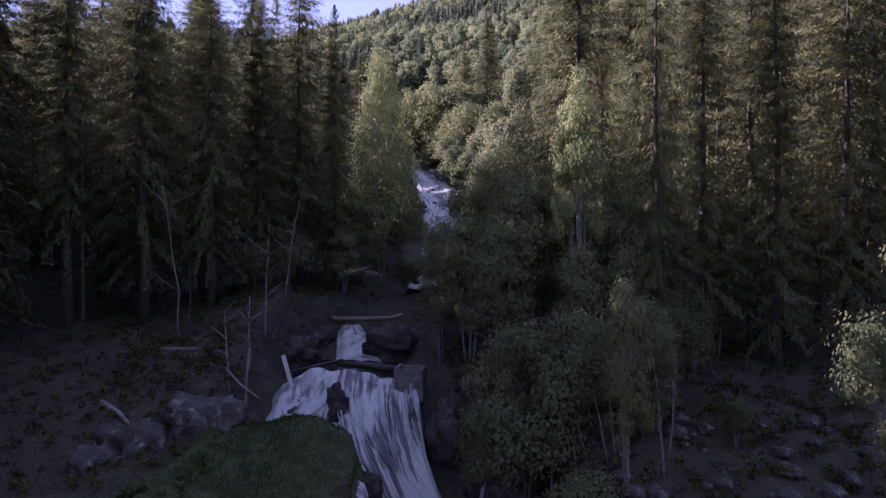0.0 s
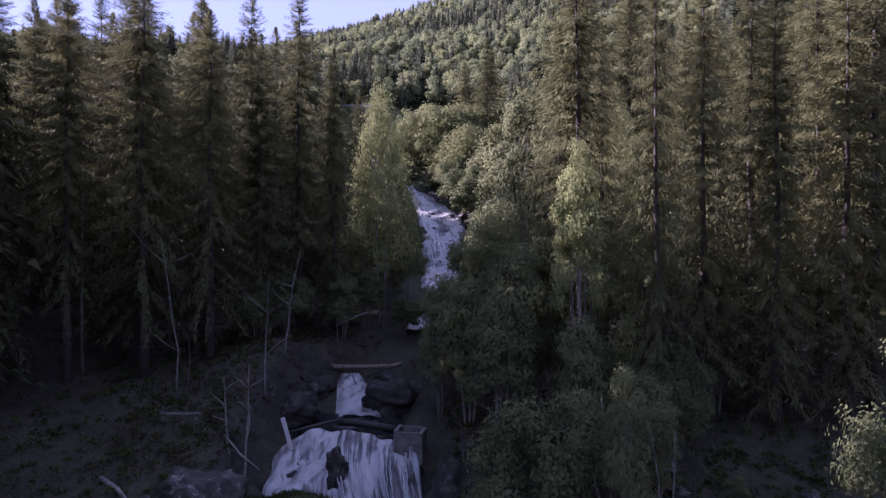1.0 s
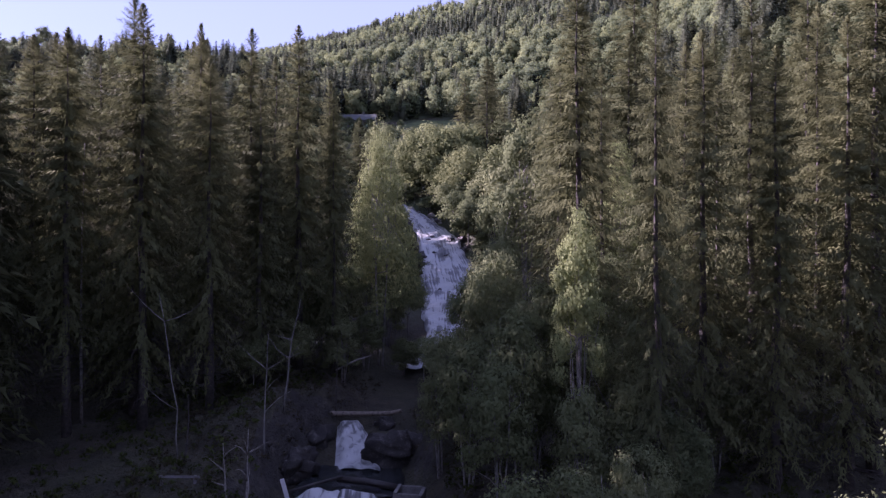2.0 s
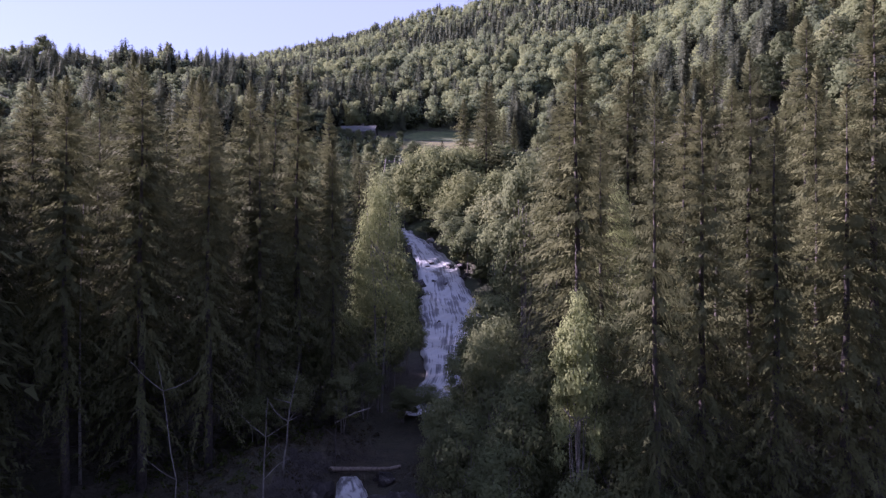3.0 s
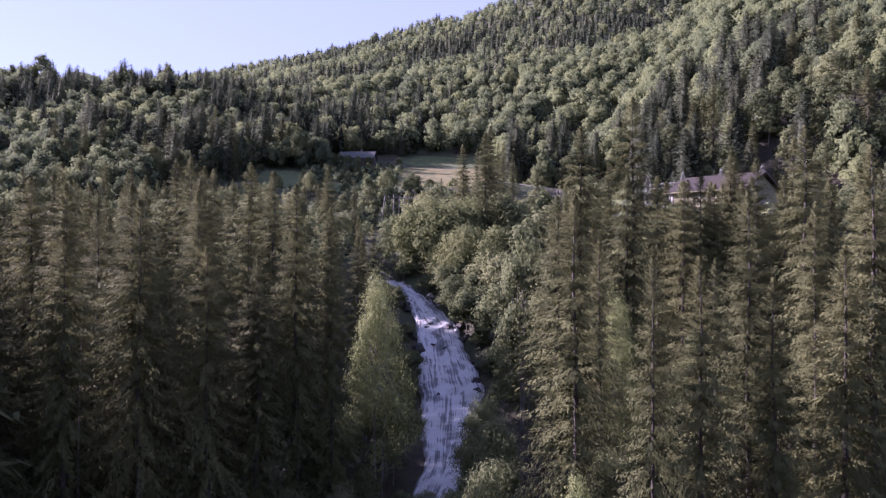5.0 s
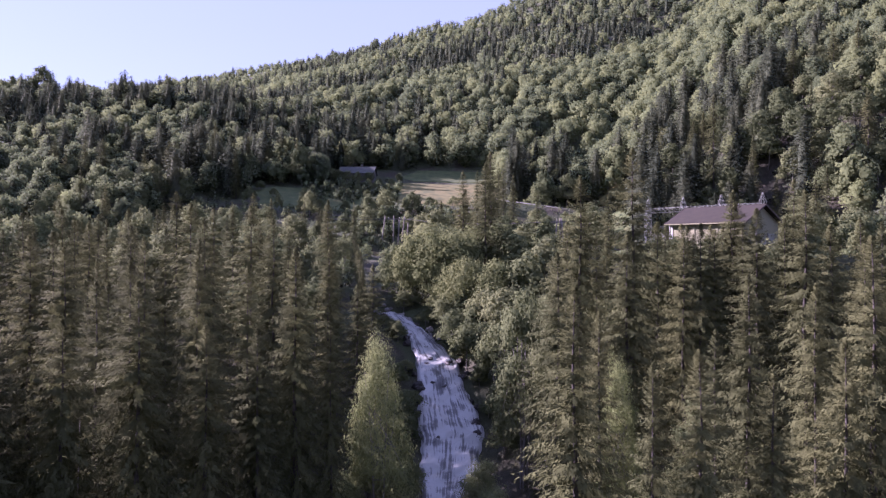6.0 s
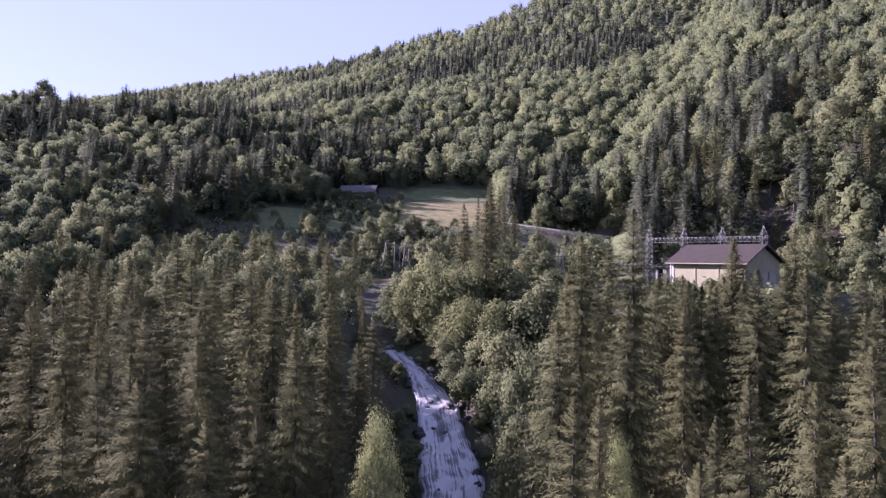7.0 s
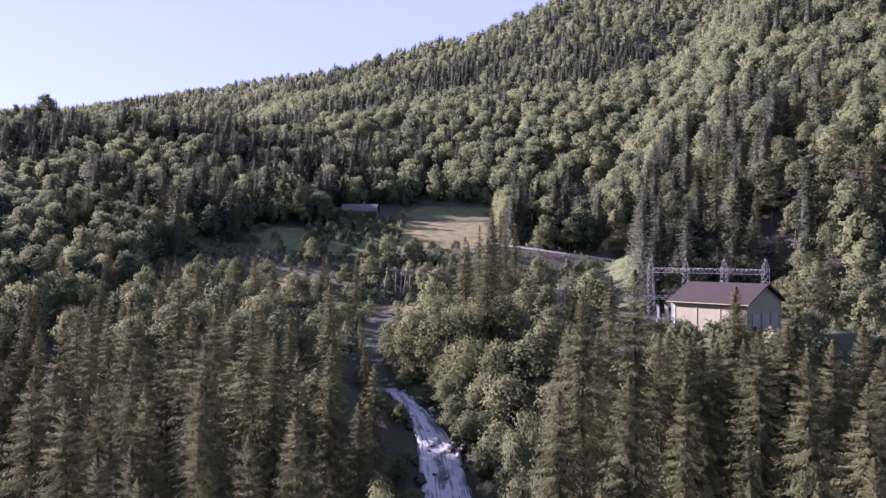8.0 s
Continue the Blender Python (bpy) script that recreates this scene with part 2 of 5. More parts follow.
def tube(bm, path, radii, sides=6):
    """A round rod along a path, with a radius at each point."""
    rings = []
    for i, p in enumerate(path):
        p = Vector(p)
        d = (Vector(path[min(i + 1, len(path) - 1)]) - Vector(path[max(i - 1, 0)])).normalized()
        a = d.orthogonal().normalized() if i == 0 else (a - d * a.dot(d)).normalized()
        b = d.cross(a)
        rings.append([bm.verts.new(p + (a * math.cos(w) + b * math.sin(w)) * radii[i]) for w in (2 * math.pi * k / sides for k in range(sides))])
    for r0, r1 in zip(rings, rings[1:]):
        for k in range(sides):
            bm.faces.new((r0[k], r0[(k + 1) % sides], r1[(k + 1) % sides], r1[k])).smooth = True
    bm.faces.new(rings[0][::-1])
    bm.faces.new(rings[-1])


def rod(bm, a, b, r=0.05, sides=5):
    tube(bm, [a, b], [r, r], sides)


def smoothstep(a, b, v):
    t = np.clip((np.asarray(v, dtype=float) - a) / (b - a), 0, 1)
    return t * t * (3 - 2 * t)


# ---- the lie of the land ----
def stream_x(y):
    return np.interp(y, [20, 27, 27.9, 28.9, 32, 36, 39, 42, 46, 60, 76, 91, 98, 101, 108], [2.5, 0.5, -0.4, -3.2, -4.2, -4.4, -4.6, -5.5, -2.6, 0.4, 1.2, -0.6, -3.8, -6.4, -12.0])


def stream_z(y):
    return np.interp(y, [0, 22, 27, 31.2, 33.2, 34.2, 38.5, 39.8, 42.6, 43.6, 46, 60, 70, 76, 91, 101, 108], [-3.5, -1.0, 0.3, 1.9, 5.1, 5.5, 5.7, 6.0, 7.0, 7.2, 8.0, 10.4, 12.0, 13.6, 19.4, 24.1, 25.2])


def rough_noise(x, y, s, o):
    return np.sin(x * s + o) * np.cos(y * s * 1.13 - o * 1.7) + 0.5 * np.sin(x * s * 2.3 - y * s * 1.9 + o * 3.1) + 0.3 * np.sin(y * s * 4.1 + x * s * 3.7 + o)


def land(x, y):
    x, y = np.asarray(x, dtype=float), np.asarray(y, dtype=float)
    # for y < 0 an invented unseen slope rises behind the flight, for its shading
    floor = np.interp(y, [-1500, -260, -90, -25, 0, 20, 26, 34, 42, 60, 74, 101, 115, 150, 190, 215], [420, 95, 12, -2, -1, 3.0, 4.6, 6.6, 8.3, 11.0, 14.6, 25.0, 28.2, 33.5, 47.5, 55.0])
    slope = np.interp(x, [-600, -400, -300, -214, -99, 25, 80, 160, 400], [0.22, 0.254, 0.281, 0.305, 0.355, 0.457, 0.535, 0.6, 0.62])
    crest = np.interp(x, [-400, -214, -99, 25, 300], [900, 770, 609, 560, 560])
    main = np.where(y > 215, slope * (np.minimum(y, crest) - 215) - 0.1 * np.maximum(y - crest, 0), 0)
    reach = np.maximum(0, x - np.interp(y, [120, 200, 420], [34, 40, 150]))
    right = (0.62 * np.minimum(reach, 45) + 0.35 * np.maximum(reach - 45, 0)) * smoothstep(118, 155, y) * (1 - smoothstep(330, 520, y))
    left = 0.06 * np.maximum(0, -x - 20) * smoothstep(95, 150, y) * (1 - smoothstep(300, 500, y))
    # the wooded knoll, with a hollow between it and the far ridge
    spur = 6.5 * np.exp(-(((y - 272) / 34) ** 2)) * smoothstep(55, 105, -x) - 26 * smoothstep(55, 150, -x - 0.15 * (y - 300)) * smoothstep(290, 350, y) * (1 - smoothstep(430, 720, y))
    brow = 6 * np.exp(-(((y - 295) / 55) ** 2)) * smoothstep(5, 45, x)
    z = floor + main + right + left + spur + brow
    yard = smoothstep(14, 30, x) * (1 - smoothstep(60, 82, x)) * smoothstep(90, 101, y) * (1 - smoothstep(137, 160, y))
    z = z + (32.2 - z) * yard
    shelf = smoothstep(6, 14, x) * (1 - smoothstep(48, 56, x)) * smoothstep(166, 173, y) * (1 - smoothstep(178.5, 183, y))
    z = z + (45.7 - (x - 16) * 0.138 - z) * shelf
    z = z + 1.9 * np.exp(-(((x + 9.5) / 3.2) ** 2) - ((y - 39) / 4.5) ** 2) + 1.0 * np.exp(-(((x + 12) / 4) ** 2) - ((y - 31) / 4) ** 2)
    z = z + 1.0 * np.exp(-(((x + 4.9) / 1.3) ** 2) - ((y - 26.2) / 1.2) ** 2)
    calm = 1 - 0.9 * smoothstep(148, 158, y) * (1 - smoothstep(222, 232, y)) * smoothstep(-60, -50, x) * (1 - smoothstep(16, 24, x))
    z = z + calm * (0.35 * rough_noise(x, y, 0.23, 0.7) * smoothstep(14, 60, np.abs(x) + np.abs(y - 60) * 0.5) + 1.6 * rough_noise(x, y, 0.045, 2.1) * smoothstep(200, 300, y))
    z = z + calm * 0.18 * rough_noise(x, y, 0.9, 1.3)
    # the gorge of the stream
    d = np.abs(x - stream_x(y))
    half = np.interp(y, [20, 27.9, 28.9, 32, 36, 39, 44, 60, 76, 91, 100, 105], [2.8, 2.7, 4.5, 4.3, 3.4, 2.0, 1.6, 2.7, 3.9, 2.9, 1.4, 1.5])
    bank = smoothstep(half, half + np.interp(y, [20, 30, 40, 80], [1.5, 1.4, 2.4, 4.0]), d)
    cut = smoothstep(5, 20, y) * (1 - smoothstep(101, 110, y))
    return z + (np.minimum(stream_z(y) - 0.25, z) - z) * (1 - bank) * cut


def ground_at(x, y):
    return float(land(x, y))


def spread(lo, fine_lo, fine_hi, hi, step, grow):
    """Lines that lie close together between fine_lo and fine_hi and grow apart beyond."""
    out = list(np.arange(fine_lo, fine_hi + step, step))
    s, v = step, out[-1]
    while v < hi:
        s *= grow
        v += s
        out.append(v)
    s, v, head = step, fine_lo, []
    while v > lo:
        s *= grow
        v -= s
        head.append(v)
    return np.array(head[::-1] + out)


def sheet(name, xs, ys, lift=0.0, mat=None):
    gx, gy = np.meshgrid(xs, ys)
    v = np.stack([gx, gy, land(gx, gy) + lift], -1).reshape(-1, 3)
    n, k = len(xs), np.arange(len(xs) * (len(ys) - 1)).reshape(len(ys) - 1, len(xs))[:, :-1].ravel()
    me = quads(name, v, np.stack([k, k + 1, k + n + 1, k + n], -1), smooth=True)
    return part(name, me, mat)


ground = sheet("ground", spread(-2600, -16, 16, 2600, 0.5, 1.09), spread(-1500, 19, 50, 2600, 0.5, 1.028), 0, M_GROUND)
tagged(ground, "dark mossy forest floor rising into wooded hills", "ground", kind="structure")


# ---- plants ----
rng = np.random.default_rng(7)


def kites(root, along, across, length, width):
    """Leaf shapes: four corners each, from a root along a direction."""
    n = len(root)
    tip = root + along * length[:, None]
    belly = root + along * (length * 0.45)[:, None]
    side = across * (width * 0.5)[:, None]
    v = np.stack([root, belly + side, tip, belly - side], 1).reshape(-1, 3)
    return v, np.arange(n * 4).reshape(n, 4)


def slips(root, along, across, length, width):
    """Leaf shapes of three corners each."""
    side = across * (width * 0.5)[:, None]
    v = np.stack([root - side, root + side, root + along * length[:, None]], 1).reshape(-1, 3)
    return v, np.arange(len(v)).reshape(-1, 3)


def facing(v, f, n):
    """Turns each leaf's winding so that its upper side looks along its normal."""
    a, b, c = v[f[:, 0]], v[f[:, 1]], v[f[:, 2]]
    back = np.sum(np.cross(b - a, c - a) * n[f[:, 0]], 1) < 0
    f = f.copy()
    f[back] = f[back][:, ::-1]
    return f


def unit(v):
    return v / np.maximum(np.linalg.norm(v, axis=-1, keepdims=True), 1e-9)


def spruce_crown(r, height, radius, low, branches, stations, sprays, leaf, droop=0.5, ragged=0.18, thin=0.3):
    """A cone of branches in whorls, drooping below and rising at the tip, hung with sprays of needles."""
    t = (np.arange(branches) + r.random(branches)) / branches
    t = 1 - (1 - t) ** 1.4
    z = low + (height - low) * t
    tier = height / 28
    z = z + 0.35 * (np.round(z / tier) * tier - z) * (t < 0.93)
    az = np.arange(branches) * 2.39996 + r.normal(0, 0.35, branches)
    # the crown bulges and thins round the stem
    uneven = 1 + 0.13 * np.sin(az * 2 + 5 * t + r.random() * 6) + 0.1 * np.sin(az - 9 * t + r.random() * 6)
    reach = radius * (1 - np.exp(-1.5 * (1 - t))) * (1 - ragged + 2 * ragged * r.random(branches)) * uneven + 0.05
    reach *= np.where(t < 0.16, 0.55 + 0.5 * r.random(branches), 1.0)
    s = (np.arange(stations) + 1.0) / stations
    S = np.broadcast_to(s ** 0.85, (branches, stations))
    rise = np.interp(t, [0, 0.5, 0.85, 1], [-0.1, 0.12, 0.4, 1.1])[:, None]
    dr = (droop * np.interp(t, [0, 0.7, 1], [1.1, 0.75, 0.1]) * (0.7 + 0.6 * r.random(branches)))[:, None]
    rad = reach[:, None] * S
    zz = z[:, None] + reach[:, None] * (rise * S - dr * S ** 1.6 + 0.2 * np.maximum(S - 0.7, 0))
    out = np.stack([np.cos(az), np.sin(az), 0 * az], -1)
    side = np.stack([-np.sin(az), np.cos(az), 0 * az], -1)
    p = out[:, None] * rad[..., None]
    p[..., 2] = zz
    small = np.minimum(1.0, 0.22 + 0.45 * reach)[:, None] * (1.12 - 0.45 * S)
    lean = r.normal(0, 0.25, (branches, 3))
    vs, ns = [], []
    for j in range(sprays):
        n = branches * stations
        turn = ((-1, 1, 0, -0.7, 0.7, 0)[j % 6]) * (0.7 + 0.5 * r.random((branches, stations)))
        down = (0.35, 0.35, 1.5, 1.0, 1.0, 2.4)[j % 6] * (0.5 + r.random((branches, stations))) * np.interp(t, [0, 0.7, 0.92, 1], [1.1, 0.75, 0.0, -0.8])[:, None]
        d = out[:, None] * np.cos(turn)[..., None] + side[:, None] * np.sin(turn)[..., None]
        d = d + r.normal(0, 0.15, d.shape)
        d[..., 2] -= down
        d = unit(d).reshape(n, 3)
        flat = np.repeat(side, stations, 0) * (1.0 if j % 6 > 1 else 0.3) + np.cross(d, np.array([0, 0, 1.0])) * (0.3 if j % 6 > 1 else 1.0) * (1 if j % 6 == 0 else -1)
        ac = flat + r.normal(0, 0.3, (n, 3))
        ac = unit(ac - d * np.sum(ac * d, 1, keepdims=True))
        ln = leaf * (0.65 + 0.7 * r.random(n)) * small.ravel()
        root = (p + r.normal(0, 0.08, p.shape) * np.minimum(1, reach / 1.4)[:, None, None]).reshape(n, 3)
        vs.append(slips(root, d, ac, ln, ln * thin * (0.75 + 0.5 * r.random(n)))[0])
        look_out = np.repeat(out, stations, 0) + np.array([0, 0, 0.45]) + np.repeat(lean, stations, 0) + r.normal(0, 0.1, (n, 3))
        ns.append(np.repeat(unit(look_out), 3, 0))
    v, nn = np.concatenate(vs), np.concatenate(ns)
    return v, facing(v, np.arange(len(v)).reshape(-1, 3), nn), nn


def clump_crown(r, centre, size, clumps, leaves, leaf, hollow=0.45, shape=None):
    """Leaves gathered in uneven clumps that leave gaps between them."""
    d = unit(r.normal(0, 1, (clumps, 3)))
    d[:, 2] = np.abs(d[:, 2]) * 1.55 - 0.75
    rr = hollow + (1 - hollow) * r.random(clumps) ** 0.6
    c = np.array(centre) + d * rr[:, None] * np.array(size) * (0.75 + 0.35 * r.random((clumps, 1)))
    cs = (0.20 + 0.16 * r.random(clumps)) * min(size)
    n = clumps * leaves
    e = unit(r.normal(0, 1, (n, 3)))
    p = np.repeat(c, leaves, 0) + e * (np.repeat(cs, leaves) * (0.35 + 0.75 * r.random(n)))[:, None] * np.array([1.25, 1.25, 0.8])
    face = unit(e + np.repeat(d, leaves, 0) * 0.5 + np.array([0, 0, 0.35]) + r.normal(0, 0.35, (n, 3)))
    along = r.normal(0, 0.6, (n, 3)) + np.array([0, 0, -0.8])
    along = unit(along - face * np.sum(along * face, 1, keepdims=True))
    ac = np.cross(along, face)
    ln = leaf * (0.6 + 0.8 * r.random(n))
    v, f = (shape or kites)(p, along, ac, ln, ln * (0.62 if shape is None else 0.9))
    nn = np.repeat(unit(e * 0.8 + np.repeat(d, leaves, 0) * 0.6 + np.array([0, 0, 0.35]) + r.normal(0, 0.22, (n, 3))), f.shape[1], 0)
    return (v, facing(v, f, nn), nn), c


def crooked(r, a, b, bend, n=5):
    a, b = np.array(a, dtype=float), np.array(b, dtype=float)
    bow = np.sin(np.linspace(0, math.pi, n))[:, None]
    w = r.normal(0, bend, (1, 3)) * bow + r.normal(0, bend * 0.25, (n, 3)) * bow
    return [tuple(a + (b - a) * k / (n - 1) + w[k]) for k in range(n)]


def spruce_kind(seed, height, radius, low, branches, stations, sprays, leaf, droop, dead=0, thin=0.26):
    """A spruce, 22 m tall or so: a tapered stem with dead lower twigs, and a crown."""
    r = np.random.default_rng(seed)
    tree = thing("spruce_tree", "", "tree")
    bm = bmesh.new()
    stem = [(0, 0, -0.6)] + [(r.normal(0, 0.05), r.normal(0, 0.05), height * k / 6) for k in range(1, 6)] + [(0, 0, height)]
    tube(bm, stem, [0.26, 0.2, 0.16, 0.12, 0.08, 0.045, 0.008], 7)
    for i in range(dead):
        z = low * (0.15 + 0.85 * r.random()) + 0.5
        w, ln = r.random() * 6.28, 0.5 + 1.6 * r.random()
        tube(bm, [(0, 0, z), (math.cos(w) * ln * 0.6, math.sin(w) * ln * 0.6, z - 0.05), (math.cos(w) * ln, math.sin(w) * ln, z - 0.3 * ln)], [0.03, 0.02, 0.006], 3)
    part("trunk", bm, M_BARK, tree)
    v, f, nn = spruce_crown(r, height, radius, low, branches, stations, sprays, leaf, droop, 0.18, thin)
    part("crown", quads("crown", v, f, normals=nn), M_NEEDLE, tree)
    return tree


def broad_kind(seed, height, width, low, stems, clumps, leaves, leaf, leaves_mat, bark=None, lean=0.6, shape=None, taper=0.0):
    """A broadleaf tree: one or more crooked stems, limbs that reach into the clumps of leaves."""
    r = np.random.default_rng(seed)
    tree = thing("broadleaf_tree", "", "tree")
    (v, f, nn), c = clump_crown(r, (0, 0, (height + low) / 2 * 1.02), (width / 2, width / 2, (height - low) / 2), clumps, leaves, leaf, 0.45, shape)
    fit = (height - low) / (v[:, 2].max() - low)
    v[:, 2], c[:, 2] = low + (v[:, 2] - low) * fit, low + (c[:, 2] - low) * fit
    for a in (v, c):
        a[:, :2] *= (1 + taper * (0.9 - 1.9 * (a[:, 2:] - low) / (height - low)))
    bm = bmesh.new()
    tops = []
    for i in range(stems):
        w = 6.28 * i / stems + r.random()
        k = lean * (0.5 + r.random()) if stems > 1 else 0.25
        top = (math.cos(w) * k * width * 0.28, math.sin(w) * k * width * 0.28, height * (0.72 + 0.15 * r.random()))
        path = crooked(r, (math.cos(w) * 0.15 * (stems > 1), math.sin(w) * 0.15 * (stems > 1), -0.4), top, 0.18, 7)
        b = 0.008 * height + 0.015
        tube(bm, path, [b, b * 0.9, b * 0.75, b * 0.6, b * 0.45, b * 0.3, b * 0.12], 6)
        tops.append(path)
    for i in range(0, clumps, max(1, clumps // 14)):
        path = tops[i % stems]
        near = path[min(5, (4 if low > 5 else 2) + int(4 * r.random()))]
        tube(bm, crooked(r, near, c[i], 0.15, 4), [0.035, 0.028, 0.018, 0.006], 4)
    part("trunk", bm, bark or M_PALE, tree)
    part("crown", quads("crown", v, f, normals=nn), leaves_mat, tree)
    return tree


SPRUCE_H, BROAD_H = 22.0, 10.0
near_spruce = [spruce_kind(11 + i, SPRUCE_H, 3.8 + 0.25 * (i % 3), (3.0, 4.0, 5.5, 2.0)[i], 380, 10, 6, 0.35, (0.45, 0.6, 0.5, 0.4)[i], 26, 0.2) for i in range(4)]
back_spruce = [spruce_kind(21 + i, SPRUCE_H, 3.8 + 0.25 * i, (3.0, 2.0, 4.0, 2.5)[i], 350, 9, 6, 0.4, (0.45, 0.6, 0.4, 0.5)[i], 12, 0.2) for i in range(4)]
mid_spruce = [spruce_kind(31 + i, SPRUCE_H, 3.9 + 0.25 * i, (2.0, 1.5, 2.5, 1.0)[i], 300, 7, 5, 0.52, (0.4, 0.5, 0.35, 0.45)[i], 0, 0.24) for i in range(4)]
# coarse spruce for trees added out of view, only to cast shade
unseen_shade_spruce = [spruce_kind(41, SPRUCE_H, 4.0, 1.5, 150, 5, 3, 1.0, 0.5, 0, 0.34)]
near_broad = [broad_kind(51 + i, BROAD_H, (5.0, 6.0, 4.4)[i], (2.2, 3.0, 1.2)[i], (3, 1, 4)[i], 74, 170, 0.145, M_LEAF, shape=slips) for i in range(3)]
mid_broad = [broad_kind(71 + i, BROAD_H, (6.5, 7.5, 5.5)[i], (1.0, 1.6, 0.8)[i], (1, 2, 1)[i], 64, 54, 0.34, M_LEAF, shape=slips) for i in range(3)]
slim_birch = [broad_kind(85, BROAD_H, 2.8, 3.8, 1, 80, 190, 0.085, M_BRIGHT, shape=slips)]
bright_broad = [broad_kind(91 + i, BROAD_H, (4.6, 5.4)[i], 0.8, (1, 2)[i], 110, 240, 0.088, M_BRIGHT, shape=slips, taper=0.5) for i in range(2)]
willow = [broad_kind(97 + i, BROAD_H, (8.0, 9.5)[i], 0.2, 3, 150, 88, 0.26, M_WILLOW, shape=slips) for i in range(2)]
used = set()
planted = []


def plant(kinds, tall, x, y, top, wide, label, group, r=rng):
    """Sets a tree of one of these kinds on the ground at (x, y), its tip at height top."""
    k = kinds[int(r.integers(len(kinds)))]
    z = ground_at(x, y)
    s = (top - z) / tall
    m = pose(x, y, z - 0.1, 0, 0, r.random() * 360) @ Matrix.Diagonal((s * wide, s * wide, s, 1))
    if k.name in used:
        ob = copy_thing(k, m @ Matrix.Diagonal((1 / k.scale.x, 1 / k.scale.y, 1 / k.scale.z, 1)))
    else:
        used.add(k.name)
        ob = k
        ob.matrix_basis = m
    planted.append((x, y))
    return tagged(ob, label, "tree", group)


# SPR_LABEL is also set on the unseen spruces added for shade
SPR_LABEL = "tall dark green spruce with drooping branches on the slope"
MID_LABEL = "grey-green spruce with dense drooping boughs among other trees"


def spruce(x, y, top, wide=1.0):
    far = y > 66
    return plant(mid_spruce if far or abs(x) > 0.64 * y + 3 else (near_spruce if x < 0 else near_spruce[0::3]) if y < 46 else back_spruce, SPRUCE_H, x, y, top, wide, MID_LABEL if far else SPR_LABEL, "spruces of the valley")


def alder(x, y, top, wide=1.0, label="leafy grey-green broadleaf tree beside the stream"):
    return plant(mid_broad if y > 70 else near_broad, BROAD_H, x, y, top, wide, label, "broadleaf trees of the valley")


def birch(x, y, top, wide=1.0, label="bright yellow-green birch standing in the sunlight"):
    return plant(bright_broad, BROAD_H, x, y, top, wide, label, "broadleaf trees of the valley")


# spruces that stand out
for x, y, top in ((-18.0, 41.5, 32.7), (-31.7, 55, 34.5), (-21.7, 45, 31.4), (-10, 49.3, 33.4), (-24, 68.4, 37.9), (-36, 82, 38.3), (-45, 88, 37.3), (-18.4, 54.4, 34.2), (-22.6, 48.6, 31.2), (-42.4, 72, 37.2), (-26.6, 50.4, 33.6), (-30.2, 55.5, 34.8), (-20.6, 62, 36.2), (-7.8, 66.9, 30.2)):
    spruce(x, y, top, 1.12)
for x, y, top in ((-12.5, 46.5, 32.3), (-16, 47, 32.8), (-22, 53, 34.4), (-25, 57.5, 35.4)):
    spruce(x, y, top, 0.9)
spruce(-7.5, 49, 28.9, 0.75)
for x, y, top in ((14.4, 54.6, 34.6), (25.4, 49.4, 37.5), (21.4, 35.2, 34), (12.8, 65, 40.2), (17.4, 64.2, 42.6), (28.7, 64.5, 37.2), (31.2, 76, 39.6), (6.6, 105, 46.4), (8.7, 125, 51), (3.7, 120, 47), (6.7, 35.2, 31.5), (12.6, 34.5, 28.5), (15.8, 33.6, 27.5), (19.4, 34, 29)):
    spruce(x, y, top, 1.2)
spruce(8.9, 29.6, 28.6, 0.8)
spruce(16.5, 38, 32)
spruce(33.8, 82, 40.4, 1.15)
spruce(32.2, 77.8, 38.6, 1.5)
for x, y, top in ((-55, 188, 63), (-58, 194, 66), (-54.5, 200, 66), (-50, 204.5, 65), (-45, 206, 64.5), (-53, 183, 60), (-61, 189, 65)):
    spruce(x, y, top, 1.0)
for x, y, top in ((59.5, 155, 67.7), (82, 157, 71.6), (50.6, 198, 67), (66, 150, 58), (74, 148, 57), (-15.2, 74.8, 34.0), (-48, 212, 69), (-43.5, 214, 68), (-62, 200, 68), (-66, 207, 71), (-38.5, 215, 66), (89, 150, 60), (10.2, 150, 54.6), (13, 162, 54), (7.4, 146, 50), (12.8, 147, 50.5), (15.4, 152, 50), (5.2, 149, 46.5), (-9.4, 86, 29.5), (-10.1, 92, 31), (-10.8, 98, 32), (-11.8, 104, 33.5), (-12.8, 110, 34.5), (-14, 116, 36)):
    spruce(x, y, top, 0.9)
for x, y, top in ((-20.4, 38.6, 29.6), (-23.6, 37.6, 29.4), (-26.5, 39.6, 30.4), (-16.8, 39.8, 31.6), (-29.5, 41, 31.2), (-13.6, 41.5, 29.0), (-33, 42.5, 31.6), (-11.4, 44.5, 28.5)):
    spruce(x, y, top, 1.1)
for x, y, top in ((23.2, 73, 36.0), (25.6, 75.5, 36.2), (27.9, 73.4, 36.0), (33, 75.2, 36.4), (35.4, 73, 36.6), (37.6, 76, 36.4), (21.4, 70, 36.2), (24.4, 70.2, 35.8), (26.8, 69.4, 35.4), (29.9, 70.4, 35.6), (30.6, 77, 36.0), (39.8, 80, 41.4)):
    spruce(x, y, top, 1.25)
